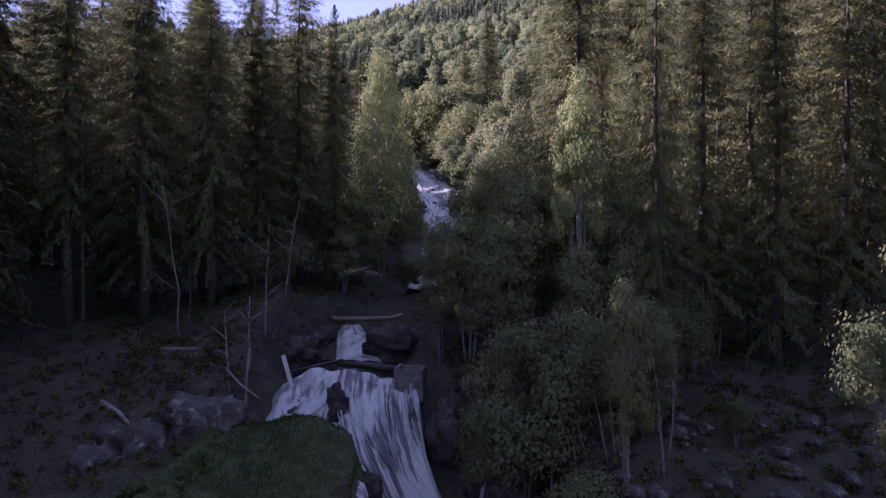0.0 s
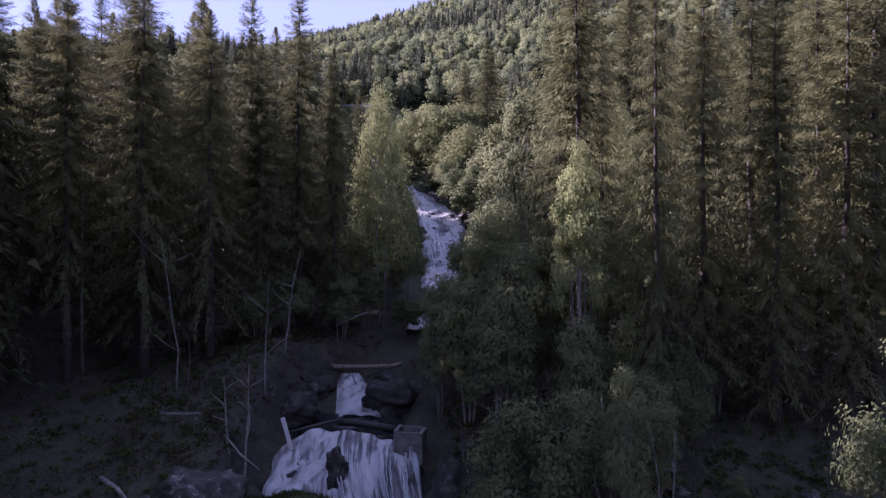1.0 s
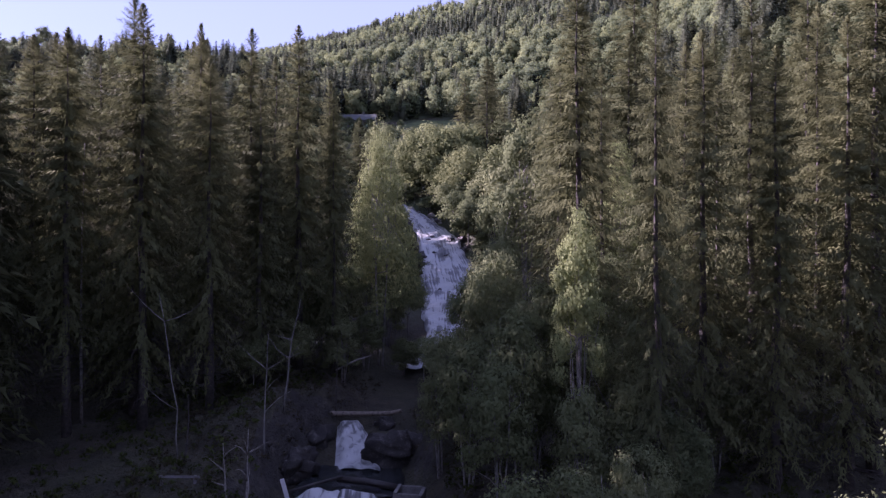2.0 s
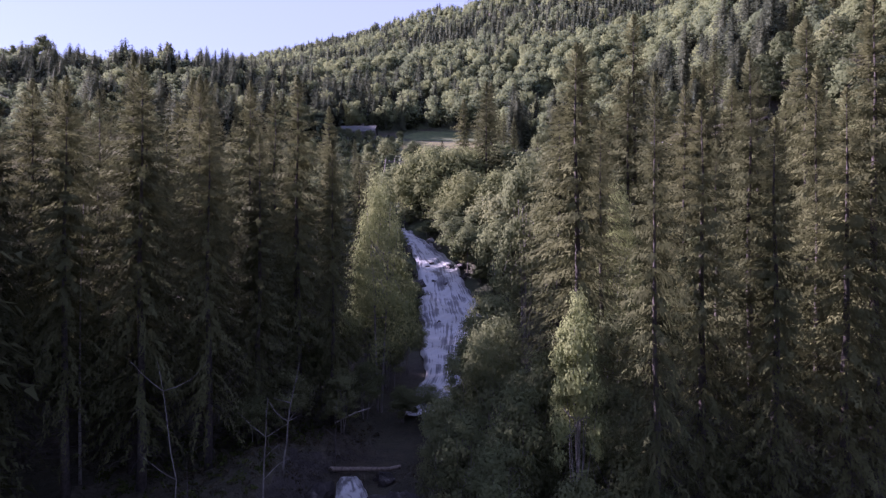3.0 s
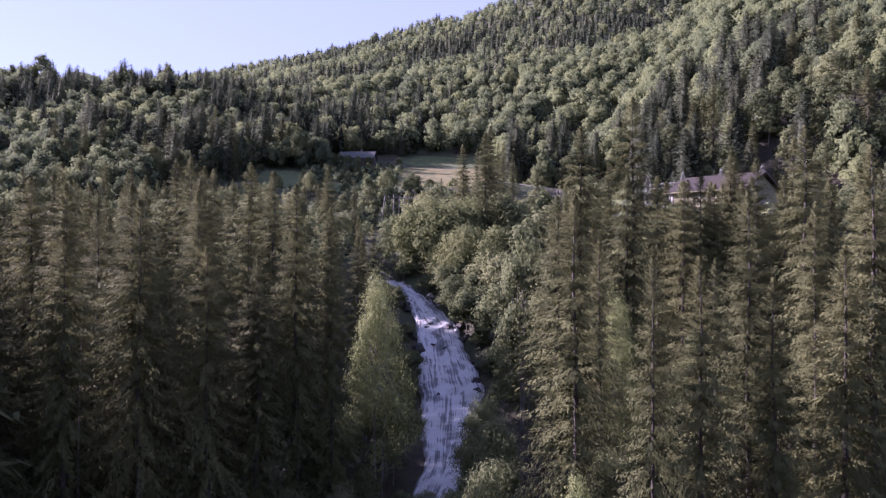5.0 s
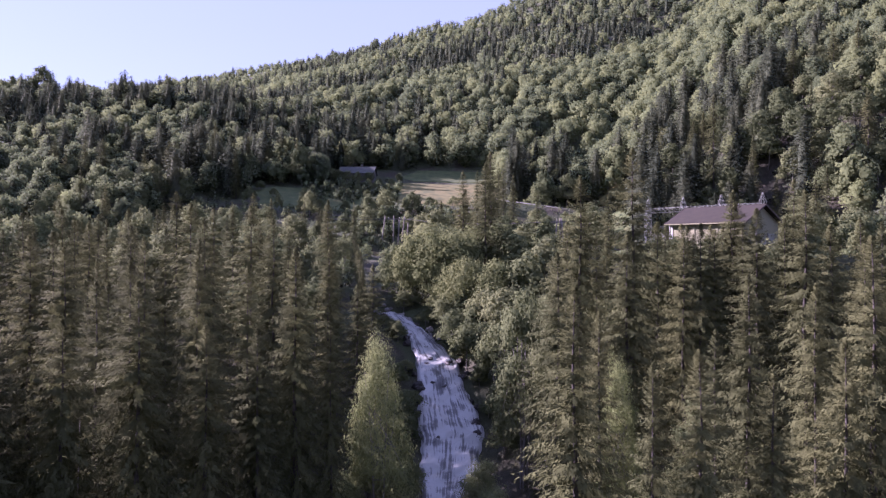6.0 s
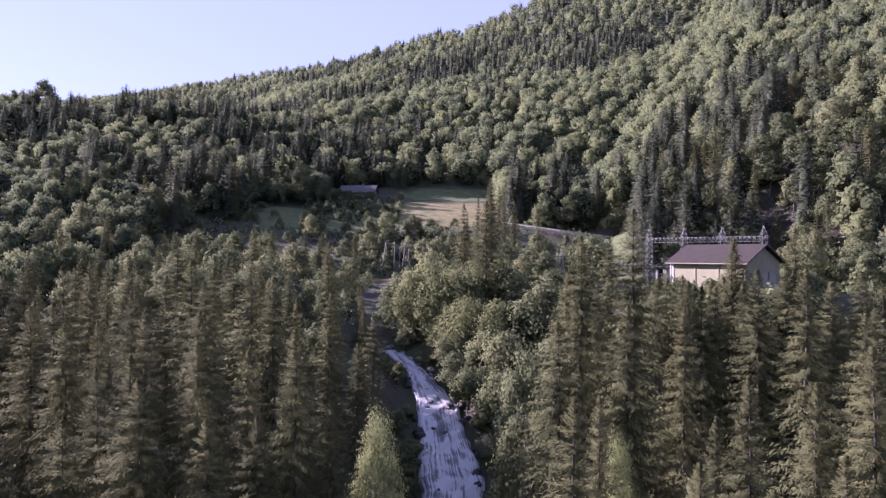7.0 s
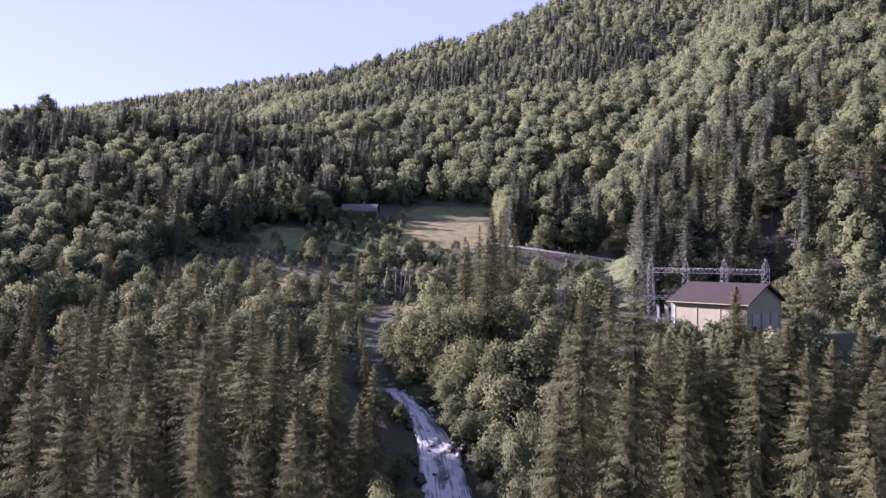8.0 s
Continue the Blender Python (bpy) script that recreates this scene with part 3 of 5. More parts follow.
# broadleaf trees by the lower falls and along the stream
for x, y, top, w in ((6.1, 23.5, 11.3, 0.5), (3.3, 26.3, 9.6, 0.85), (2.2, 27.2, 8.6, 0.7), (2.7, 38, 18.0, 0.6), (1.3, 40, 16.4, 0.75), (14.7, 21.2, 12.7, 0.85), (14.2, 21.0, 7.6, 1.1), (4.8, 25.6, 10.0, 0.85), (7.9, 27.6, 10.4, 0.9), (9.4, 29.4, 11.5, 0.9), (2.4, 30, 13.5, 0.8), (7.2, 31, 14.0, 0.8), (4.6, 35, 16.6, 0.7)):
    alder(x, y, top, w)
for x, y, top, w in ((1.2, 33.5, 14.0, 0.8), (3.6, 32.5, 15.5, 0.7), (6.3, 36, 17.5, 0.7), (8.6, 34.5, 15.0, 0.8), (2.4, 45, 15.5, 0.7), (3.4, 44, 19.0, 0.6), (9.6, 29.5, 11.0, 0.8), (8.2, 27.0, 9.0, 0.9), (5.6, 29.0, 12.5, 0.8), (-0.1, 36.4, 14.0, 0.75), (3.2, 47.5, 17.5, 0.8), (2.6, 54, 16.5, 0.8), (9.5, 40, 18, 0.7), (3.2, 52, 18.5, 0.7), (-3.8, 57, 19, 0.6), (11.5, 32.5, 10.0, 1.0), (13.5, 35, 12, 1.0)):
    alder(x, y, top, w)
plant(slim_birch, BROAD_H, 5.6, 29.6, 19.9, 0.55, "slender birch with a bright sunlit top", "broadleaf trees of the valley")
birch(-4.6, 52.6, 28.2, 0.52)
birch(12.7, 50.6, 26.8, 0.42)
alder(7.4, 63.6, 30.6, 0.6)
alder(9.6, 62, 28.6, 0.6)
alder(26.2, 71.8, 32.4, 0.8)
alder(18.5, 50.6, 23.2, 0.7)
for x, y, top, w in ((-4.6, 106, 36.6, 0.8), (-1.0, 104.5, 37.0, 0.9), (2.8, 105, 37.2, 0.9), (-2.2, 110, 38.4, 0.95), (5.5, 110, 38, 0.9), (3.6, 99.5, 33, 0.95), (1.0, 100.4, 31.5, 1.0), (7.5, 97, 33, 0.9)):
    plant(willow, BROAD_H, x, y, top, w, "broad pale grey-green willow above the head of the cascade", "broadleaf trees of the valley")
for x, y, top, w in ((11, 104, 36, 1.1), (0.5, 113, 38.5, 1.1), (12, 96, 34, 1.0), (8, 90, 29.5, 1.0), (5.8, 93.5, 29, 1.1), (-7.2, 107.5, 35, 1.0), (14.5, 100, 35.5, 1.1), (9.2, 108, 38, 1.1)):
    alder(x, y, top, w)


# dark undergrowth trees on the slope beside the upper stream
for x, y, top, w in ((-6.6, 47.2, 13.6, 1.2), (-8.2, 50, 15.2, 1.2), (-5.4, 50.4, 13.6, 1.3), (-7.6, 54.5, 16.6, 1.2), (-10, 46.2, 13.6, 1.2), (-4.4, 57, 15.6, 1.3), (-9.8, 53.5, 16.6, 1.2), (-6.2, 60, 17.2, 1.2), (-11.5, 43.2, 12.6, 1.2), (-3.0, 61.5, 15.6, 1.2)):
    alder(x, y, top, w, "low dark leafy tree on the shaded slope by the stream")
# low bushes by the stream and on the bank
for x, y, top, w in ((-1.3, 50.5, 11.8, 1.6), (0.9, 49.5, 12.0, 1.4), (-2.8, 51.5, 11.6, 1.6), (11, 26.6, 6.6, 1.2), (16, 27.5, 7.0, 1.2), (7.4, 26.4, 6.6, 1.1), (4.6, 23.6, 4.9, 1.1)):
    alder(x, y, top, w, "low dark broadleaf bush on the stony bank")
# trees that stand out on the skyline and round the meadow
for x, y, top, w in ((-40, 202, 64.5, 0.8), (-43.5, 203.5, 62, 0.8), (-36.8, 204, 62.5, 0.7), (-22, 226, 66, 0.9), (-14, 230, 69, 0.9), (-27, 224, 66, 0.9), (-18, 205.5, 55, 1.1), (-21, 203, 54.6, 1.1), (-14.5, 206, 55, 1.0), (-24, 201.5, 54, 1.1), (-12.5, 209.5, 57, 0.9), (-34, 176, 49.5, 0.9), (-31.5, 170, 48.5, 0.9), (-13.5, 174, 49.5, 0.9), (-7, 172, 48.5, 1.0), (-17.5, 170, 47.5, 1.0), (-31, 199, 53.5, 1.2), (-27, 197, 52.8, 1.3), (-23, 195, 52.2, 1.3), (-19, 198, 53.0, 1.2), (-15.5, 196, 52.4, 1.3), (-25, 191, 50.6, 1.3), (-20, 190, 50.2, 1.3)):
    alder(x, y, top, w, "rounded green tree at the edge of the meadow")
for x, y, top, w in ((-104, 270, 101, 0.62), (-165, 293, 111.5, 0.95), (-176, 291, 106, 0.9), (-150, 288, 103, 0.9)):
    alder(x, y, top, w, "rounded broadleaf tree standing on the skyline")
for x, y, top, w in ((-33, 207.5, 58.6, 1.4), (-27.4, 207.8, 57.4, 1.5), (-36.5, 208, 61.5, 1.0), (-24.6, 208, 57.2, 1.4), (-30, 207, 57.8, 1.4), (-36, 204, 57.5, 1.0), (-30, 206, 56.4, 1.2), (-25, 207, 56.2, 1.2), (-21.4, 209.5, 57.4, 1.3), (-19, 207, 54.8, 1.0), (-15, 202, 53, 0.9), (-40, 174, 48, 0.9), (-48, 177, 50, 1.0), (-34, 172, 46.5, 1.0), (-20, 171, 45.0, 1.1), (-12, 168, 44.5, 1.1), (-30, 175, 46.8, 1.2), (-24, 177, 46.6, 1.2), (-17, 176, 46.6, 1.2), (-9, 178, 47.2, 1.1), (-3, 180, 47.8, 1.0), (3, 181, 48.0, 1.0), (-44, 186, 50.5, 1.1), (-49, 192, 53, 1.1)):
    alder(x, y, top, w, "rounded green tree at the edge of the meadow")
# growth on the bank at the head of the cascade, and on the slope behind the building
for x, y, top, w in ((0.6, 97, 27.6, 1.3), (2.6, 96, 27.8, 1.3), (1.7, 93, 26.0, 1.3), (4.0, 92, 26.4, 1.3), (-0.4, 100, 28.6, 1.2), (3.2, 89, 24.6, 1.3), (5.4, 88, 25.0, 1.2)):
    alder(x, y, top, w, "low willow bush on the rocky bank of the cascade")
for x, y, rise in ((72, 146, 9), (76, 150, 10), (80, 147, 9), (77, 143, 9), (84, 152, 10), (70, 152, 10), (86, 146, 9)):
    alder(x, y, ground_at(x, y) + rise, 1.1, "pale green broadleaf tree on the sunlit hillside")
# bushes and small trees in front of the building
for x, y, top, w in ((27, 88, 34.2, 1.1), (31, 92, 35.2, 1.1), (34.5, 89, 35.2, 1.1), (38, 91, 35.4, 1.1), (42, 89.5, 35.2, 1.1), (46, 92, 35.6, 1.1), (50, 96, 36.2, 1.1), (29, 96, 35.8, 1.1), (33.5, 97.5, 35.2, 1.0), (36.5, 93.5, 35.2, 1.0), (40, 86, 34.6, 1.1), (53, 103, 36.5, 1.1), (31.5, 95, 36.2, 0.9), (35, 92.5, 36.0, 0.9), (37.6, 95, 36.2, 0.9)):
    alder(x, y, top, w, "pale green broadleaf tree growing below the cream building")


def low_sun(x, y, top):
    """Caps the added unseen trees, so sun still passes over the open left bank onto the foot of the falls."""
    c = y - 0.364 * (14.5 - x)
    return min(top, 5.8 + 0.485 * (14.5 - x)) if 18 < c < 25 and x < -12 else top


def clear(x, y, gap):
    return all((x - a) ** 2 + (y - b) ** 2 > gap * gap for a, b in planted)


def open_land(x, y):
    """Where no tree stands: the stream, the meadows, the road, the building's yard."""
    if y < 108 and abs(x - stream_x(y)) < np.interp(y, [20, 34, 50, 76, 100, 108], [9, 8, 3.8, 5.2, 3.2, 2]):
        return True
    if 27 < x < 60 and 98 < y < 138:
        return True
    if -16 < x < 17 and 181 < y < 224:
        return True
    if -52 < x < -9 and 176 < y < 199 or -46 < x < -28 and 156 < y < 167:
        return True
    if -15 < x < -5 and 142 < y < 157:
        return True
    if 12 < x < 47 and 168 < y < 178.5 or 140 < y < 172 and 0.218 < x / y < 0.272:
        return True
    if -34 < x < -16 and 196 < y < 221:
        return True
    return False


# the spruce forest on both sides
ys = 34.0
while ys < 112:
    xs = -0.66 * ys - 26
    while xs < 0.66 * ys + 12:
        x, y = xs + rng.uniform(-1.6, 1.6), ys + rng.uniform(-1.6, 1.6)
        early = y < (39 if x < 0 else 34) or (-1 < x < 9 and y < 46)
        early = early or x < 0 and x > -0.135 * y and y < 70
        if not early and not open_land(x, y) and clear(x, y, 3.9):
            z = ground_at(x, y)
            top = np.interp(y, [25, 41, 50, 62, 74, 88, 100, 112], [28, 30.3, 32.3, 34, 35.8, 36.5, 36.8, 39]) + max(-5, rng.normal(0, 2.4))
            if -18 < x < -4 and y < 85:
                top -= 4
            top = min(top, z + 24)
            if 24 < x < 62 and y > 70:
                top = min(top, 44.3 - 0.103 * y)
            if -30 < x < -5 and y > 98:
                top = min(top, 29.5 - 0.45 * (x + 3))
            if 60 < y and -0.078 * y - 1.2 < x < 0:
                top = min(top, z + 2.0)
            leafy_zone = 1 < x < 0.17 * y and y > 62
            if leafy_zone:
                top = min(top, z + rng.uniform(8, 12))
            if top > z + 2.5:
                if leafy_zone or y > 84 and rng.random() < 0.6 or top < z + 9:
                    alder(x, y, min(top, z + rng.uniform(7, 12)), rng.uniform(0.8, 1.1))
                else:
                    spruce(x, y, top, rng.uniform(0.9, 1.3))
        xs += 6.0
    ys += 5.8
# unseen trees added left of the view beside the flight, to shade the gorge
for i in range(150):
    y = rng.uniform(6, 42)
    x = -0.64 * y - (7 if y < 33 else 3) - rng.uniform(0, 34)
    if clear(x, y, 3.3):
        plant(unseen_shade_spruce, SPRUCE_H, x, y, low_sun(x, y, ground_at(x, y) + rng.uniform(19, 24)), 1.0, SPR_LABEL, "spruces of the valley")
for i in range(70):
    y = rng.uniform(42, 82)
    x = -0.66 * y - 5 - rng.uniform(0, 32)
    if clear(x, y, 3.3):
        plant(unseen_shade_spruce, SPRUCE_H, x, y, low_sun(x, y, rng.uniform(39, 43)), 1.0, SPR_LABEL, "spruces of the valley")
# more unseen spruces added to block the low sun from the bank
for x, y in ((-23.5, 34.6), (-26, 35.6), (-29, 36.5), (-32, 38), (-25.8, 32.4), (-29, 33.6), (-32, 35.0), (-35, 38.6), (-35.2, 35.8)):
    plant(unseen_shade_spruce, SPRUCE_H, x, y, low_sun(x, y, 40), 1.25, SPR_LABEL, "spruces of the valley")
# mixed trees round the meadows
ys = 116.0
while ys < 186:
    xs = -0.66 * ys - 10
    while xs < 0.66 * ys + 10:
        x, y = xs + rng.uniform(-2.5, 2.5), ys + rng.uniform(-2.5, 2.5)
        if not open_land(x, y) and clear(x, y, 4) and x > -0.56 * y - 2:
            z = ground_at(x, y)
            leafy = rng.random() > (0.12 if x > 44 else 0.35)
            top = z + (rng.uniform(6, 11) if leafy else rng.uniform(9, 16))
            if -66 < x < 24 and y < 182 or 24 <= x < 36 and y < 170:
                top = min(top, 43.0 + rng.uniform(-1, 1.5))
            if 0.085 < x / y < 0.3 and y < 176:
                top = min(top, 43.2 + (3.9 - 24.15 * x / y + 0.3) * y / 175)
            if -30 < x < -5 and y < 126:
                top = min(top, 29.5 - 0.45 * (x + 3))
            if -17 < x < -2 and y < 152:
                top = min(top, 43.5 - 0.076 * y)
            if top > z + 2.5:
                (alder if leafy else spruce)(x, y, top, rng.uniform(0.9, 1.2))
        xs += 6.5
    ys += 6.5


# ---- the far woods ----
def joined(pieces):
    vs, fs, ns, n = [], [], [], 0
    for v, f, nn in pieces:
        vs.append(v)
        fs.append(f + n)
        ns.append(nn)
        n += len(v)
    return np.concatenate(vs), np.concatenate(fs), np.concatenate(ns)


def lump(r, centre, size, coarse):
    """A rough rounded mass of foliage, the body that the leaves clothe."""
    a, b = np.meshgrid((-1.0, 0.0, 1.0), (-1.0, 0.0, 1.0))
    a, b, one = a.ravel(), b.ravel(), np.ones(9)
    if coarse:
        a, b, one = a[[0, 2, 8, 6]], b[[0, 2, 8, 6]], np.ones(4)
    q = np.array([(0, 1, 4), (0, 4, 3), (1, 2, 5), (1, 5, 4), (3, 4, 7), (3, 7, 6), (4, 5, 8), (4, 8, 7)])
    sides = ((one, a, b), (-one, -a, b), (-a, one, b), (a, -one, b), (a, b, one), (a, -b, -one))
    if coarse:
        q = np.array([(0, 1, 2), (0, 2, 3)])
    v = np.concatenate([unit(np.stack(m, -1)) for m in sides])
    f = np.concatenate([q + len(a) * m for m in range(6)])
    o = r.normal(0, 3, 3)
    w = 1 + 0.2 * np.sin(v[:, 0] * 4 + o[0]) * np.cos(v[:, 1] * 5 + o[1]) + 0.16 * np.sin(v[:, 2] * 6 + o[2] + v[:, 0] * 3)
    return v * w[:, None] * size + np.array(centre), f, v


def far_spruce(r, n, leaf, core=2.2):
    rings, sides = 6, 5
    v, f = [], []
    for k in range(rings):
        t = k / (rings - 1)
        for i in range(sides):
            w = 6.283 * i / sides + 0.6 * k
            rr = (core * (1 - np.exp(-1.5 * (1 - t))) * 1.28 + 0.03) * r.uniform(0.8, 1.15)
            v.append((rr * math.cos(w), rr * math.sin(w), 0.6 + 12.6 * t))
    for k in range(rings - 1):
        for i in range(sides):
            a, b = k * sides + i, k * sides + (i + 1) % sides
            f += [(a, b, b + sides), (a, b + sides, a + sides)]
    v = np.array(v)
    body = unit(v * np.array([1, 1, 0]) + np.array([0, 0, 0.4]))
    v, f, nn = joined([(v, np.array(f), body), spruce_crown(r, 14.0, 4.4, 0.4, n, 3, 2, leaf, 0.35, 0.15, 0.6)])
    return v / 14.0, f, nn


def far_broad(r, lumps, cards, leaf, coarse=False):
    """Rounded masses of leaves crowded into one crown, ragged at the edges."""
    pieces = []
    for i in range(lumps):
        w = 6.283 * (i * 0.382 + r.random() * 0.2)
        h = 0.26 + 0.56 * (i + 0.5 * r.random()) / lumps
        d = (0.23 if h < 0.62 else 0.11) * r.uniform(0.5, 1.2)
        z = r.uniform(0.13, 0.23) * (1.0 if h < 0.7 else 0.8) * (6.0 / lumps) ** 0.3
        c = np.array((d * math.cos(w), d * math.sin(w), h))
        middle = np.array((0, 0, 0.42))
        v, f, nn = lump(r, c, z * 0.66, coarse)
        pieces.append((v, f, unit(nn + 1.2 * unit(v - middle))))
        e = unit(r.normal(0, 1, (cards, 3)) + np.array([0, 0, 0.15]) + unit(c - middle) * 0.6)
        face = unit(e + r.normal(0, 0.7, (cards, 3)))
        along = r.normal(0, 0.7, (cards, 3)) + np.array([0, 0, -0.5])
        along = unit(along - face * np.sum(along * face, 1, keepdims=True))
        ln = leaf * r.uniform(0.6, 1.4, cards)
        v, f = slips(c + e * z * r.uniform(0.65, 1.4, (cards, 1)) - along * ln[:, None] * 0.4, along, np.cross(along, face), ln, ln * 0.85)
        nn = np.repeat(unit(e + 0.9 * unit(c - middle) + r.normal(0, 0.25, (cards, 3))), 3, 0)
        pieces.append((v, facing(v, f, nn), nn))
    return joined(pieces)


def woods(name, label, spots, forms, heights, mat, tint, wide=1.0, soft=0.0):
    vs, ts = [], []
    for (x, y), h, t in zip(spots, heights, tint):
        k, kf, kn = forms[int(rng.integers(len(forms)))]
        w = rng.random() * 6.28
        c, s = math.cos(w), math.sin(w)
        q = np.empty_like(k)
        q[:, 0], q[:, 1], q[:, 2] = (k[:, 0] * c - k[:, 1] * s) * h * wide + x, (k[:, 0] * s + k[:, 1] * c) * h * wide + y, k[:, 2] * h + ground_at(x, y) - 0.3
        qn = np.stack([kn[:, 0] * c - kn[:, 1] * s, kn[:, 0] * s + kn[:, 1] * c, kn[:, 2]], -1)
        # soft bends the normals up and left, so shaded sides are drawn lit
        qn = unit(qn + soft * np.array([-0.45, -0.25, 0.85]))
        vs.append((q, kf, qn))
        ts.append(np.full(len(q), t))
    v, f, nn = joined(vs)
    ob = part(name, quads(name, v, f, np.concatenate(ts), True, normals=nn), mat)
    return tagged(ob, label, "forest", kind="stuff")


def scatter(y0, y1, gap, jitter, left=0.68, right=0.68):
    out, y = [], y0
    while y < y1:
        x = -left * y - 10
        while x < right * y + 10:
            out.append((x + rng.uniform(-jitter, jitter), y + rng.uniform(-jitter, jitter)))
            x += gap
        y += gap
    return out


def patchy(x, y):
    return rough_noise(x, y, 0.021, 4.0) + 0.5 * rough_noise(x, y, 0.06, 1.0)


def wooded(x, y):
    """More spruce in the hollow and on the spur, birch on the sunny hillside."""
    dark = 0.7 * math.exp(-(((x + 75) / 40) ** 2) - ((y - 245) / 35) ** 2) + 0.7 * math.exp(-((x / 35) ** 2) - ((y - 245) / 22) ** 2)
    if x > 52 and y < 178:
        return -0.15
    if x < -95 and y > 225:
        dark -= 0.5
    return dark - ((0.25 if y < 215 else 0.8) if x > 35 + 0.2 * (y - 200) and y < 330 else 0)


def wood_spot(x, y):
    return not open_land(x, y) and (y > 184 or (x > 38 and y > 138 or x > 62 or x < -64) and clear(x, y, 3))


near_far = [p for p in scatter(116, 330, 4.4, 3.2) if wood_spot(*p)]
close = [p for p in near_far if p[1] < 215]
hillside = [p for p in near_far if p[1] >= 215]
mountain = scatter(332, 480, 5.4, 4.2) + scatter(482, 640, 6.4, 5) + scatter(640, 930, 9.5, 7, 0.75, -0.1)
for tag, spots, ns, nb, hs, hb in (("slope", close, (240, 0.8, 1.6), (14, 84, 0.06), (11, 18), (7, 12)), ("hillside", hillside, (90, 1.0, 1.7), (7, 72, 0.085, True), (8, 15), (6, 12)), ("mountain", mountain, (36, 1.5, 1.9), (4, 26, 0.13, True), (6.5, 12), (5.5, 10.5))):
    conifer = [p for p in spots if patchy(*p) + rng.normal(0, 0.6) + wooded(*p) > (0.35 if tag == "mountain" else 0.55)]
    taken = set(conifer)
    leafy = [p for p in spots if p not in taken]
    r2 = np.random.default_rng(5)
    woods(tag + "_spruce_woods", "dark spruces standing close on the far " + tag, conifer, [far_spruce(r2, *ns) for i in range(6)], rng.uniform(*hs, len(conifer)), M_FARNEEDLE, rng.random(len(conifer)), 1.1, 0.15)
    woods(tag + "_birch_woods", "pale green birches covering the far " + tag, leafy, [far_broad(r2, *nb) for i in range(9)], rng.uniform(*hb, len(leafy)), M_FARLEAF, rng.random(len(leafy)), 0.9, 0.8)
bank_side = np.random.default_rng(44)
for i in range(24):
    y = bank_side.uniform(70, 104)
    half = float(np.interp(y, [70, 76, 91, 98, 103], [2.6, 3.3, 2.6, 1.4, 1.2]))
    x = float(stream_x(y)) + (1 if i % 2 else -1) * (half + bank_side.uniform(0.9, 3.2))
    alder(x, y, ground_at(x, y) + bank_side.uniform(1.6, 3.6), 1.5, "low willow bush on the rocky bank of the cascade")
shrubs = [p for p in scatter(102, 186, 3.0, 1.3, 0.5, 0.68) if not open_land(*p) and p[1] > 102 and clear(*p, 1.6) and abs(p[0] - stream_x(p[1])) > 2.5]
woods("valley_shrubs", "low green birch and willow scrub between the taller trees", shrubs, [far_broad(r2, 5, 26, 0.1, True) for i in range(5)], rng.uniform(1.8, 3.6, len(shrubs)), M_FARLEAF, rng.random(len(shrubs)))
pasture_scrub = [p for p in scatter(186, 208, 2.4, 1.3, 0.2, -0.04) if -37 < p[0] < -11.5 and clear(*p, 1.5)] + [p for p in scatter(150, 178, 2.7, 1.3, 0.14, 0.02) if -21 < p[0] < 3 and clear(*p, 1.6)]
woods("pasture_scrub", "low dark bushes on the slope between farm and power poles", pasture_scrub, [far_broad(r2, 6, 40, 0.09, True) for i in range(5)], rng.uniform(1.8, 4.0, len(pasture_scrub)), M_FARLEAF, 0.5 * rng.random(len(pasture_scrub)))
verge = [p for p in scatter(163, 173, 1.6, 0.7, 0, 0.27) if p[0] > 9]
woods("road_verge_scrub", "low green scrub on the bank under the gravel road", verge, [far_broad(r2, 4, 26, 0.12, True) for i in range(4)], rng.uniform(0.5, 1.1, len(verge)), M_FARLEAF, rng.random(len(verge)))
# unseen woods added on the slope behind the flight, to cut sky light
behind = [(rng.uniform(-150, 150), rng.uniform(-210, -45)) for i in range(260)]
woods("valley_spruce_woods", "unseen dark spruces added behind the flight to cut sky light", behind, [far_spruce(r2, 14, 2.5)], rng.uniform(14, 22, 260), M_FARNEEDLE, rng.random(260))
for k in near_spruce + back_spruce + mid_spruce + near_broad + mid_broad + bright_broad + slim_birch + unseen_shade_spruce + willow:
    if k.name not in used:
        for o in (*k.children, k):
            bpy.data.objects.remove(o)


# ---- water ----
def water_sheet(name, label, across, along, where, mat):
    """A sheet of water over the rock: where(u, v) gives x, y, z for u across and v down the flow."""
    u, v = np.meshgrid(np.linspace(0, 1, across), np.linspace(0, 1, along))
    x, y, z, width, run = where(u, v)
    edge = np.minimum(u, 1 - u) * width
    z = np.maximum(z, land(x, y) + 0.05) + 0.07 * rough_noise(x * 1.3, y * 1.3, 1.7, 0.4) - 0.35 * (1 - smoothstep(0, 0.35, edge))
    y = y - 0.05 * rough_noise(u * width, v * run * 0.5, 3.1, 0.9) - 0.04 * rough_noise(u * width * 2.2, v * run, 4.4, 2.0)
    n, k = across, np.arange(across * (along - 1)).reshape(along - 1, across)[:, :-1].ravel()
    me = quads(name, np.stack([x, y, z], -1).reshape(-1, 3), np.stack([k, k + 1, k + n + 1, k + n], -1), None, True, np.stack([u * width, v * run], -1).reshape(-1, 2))
    return tagged(part(name, me, mat), label, "water", kind="structure")


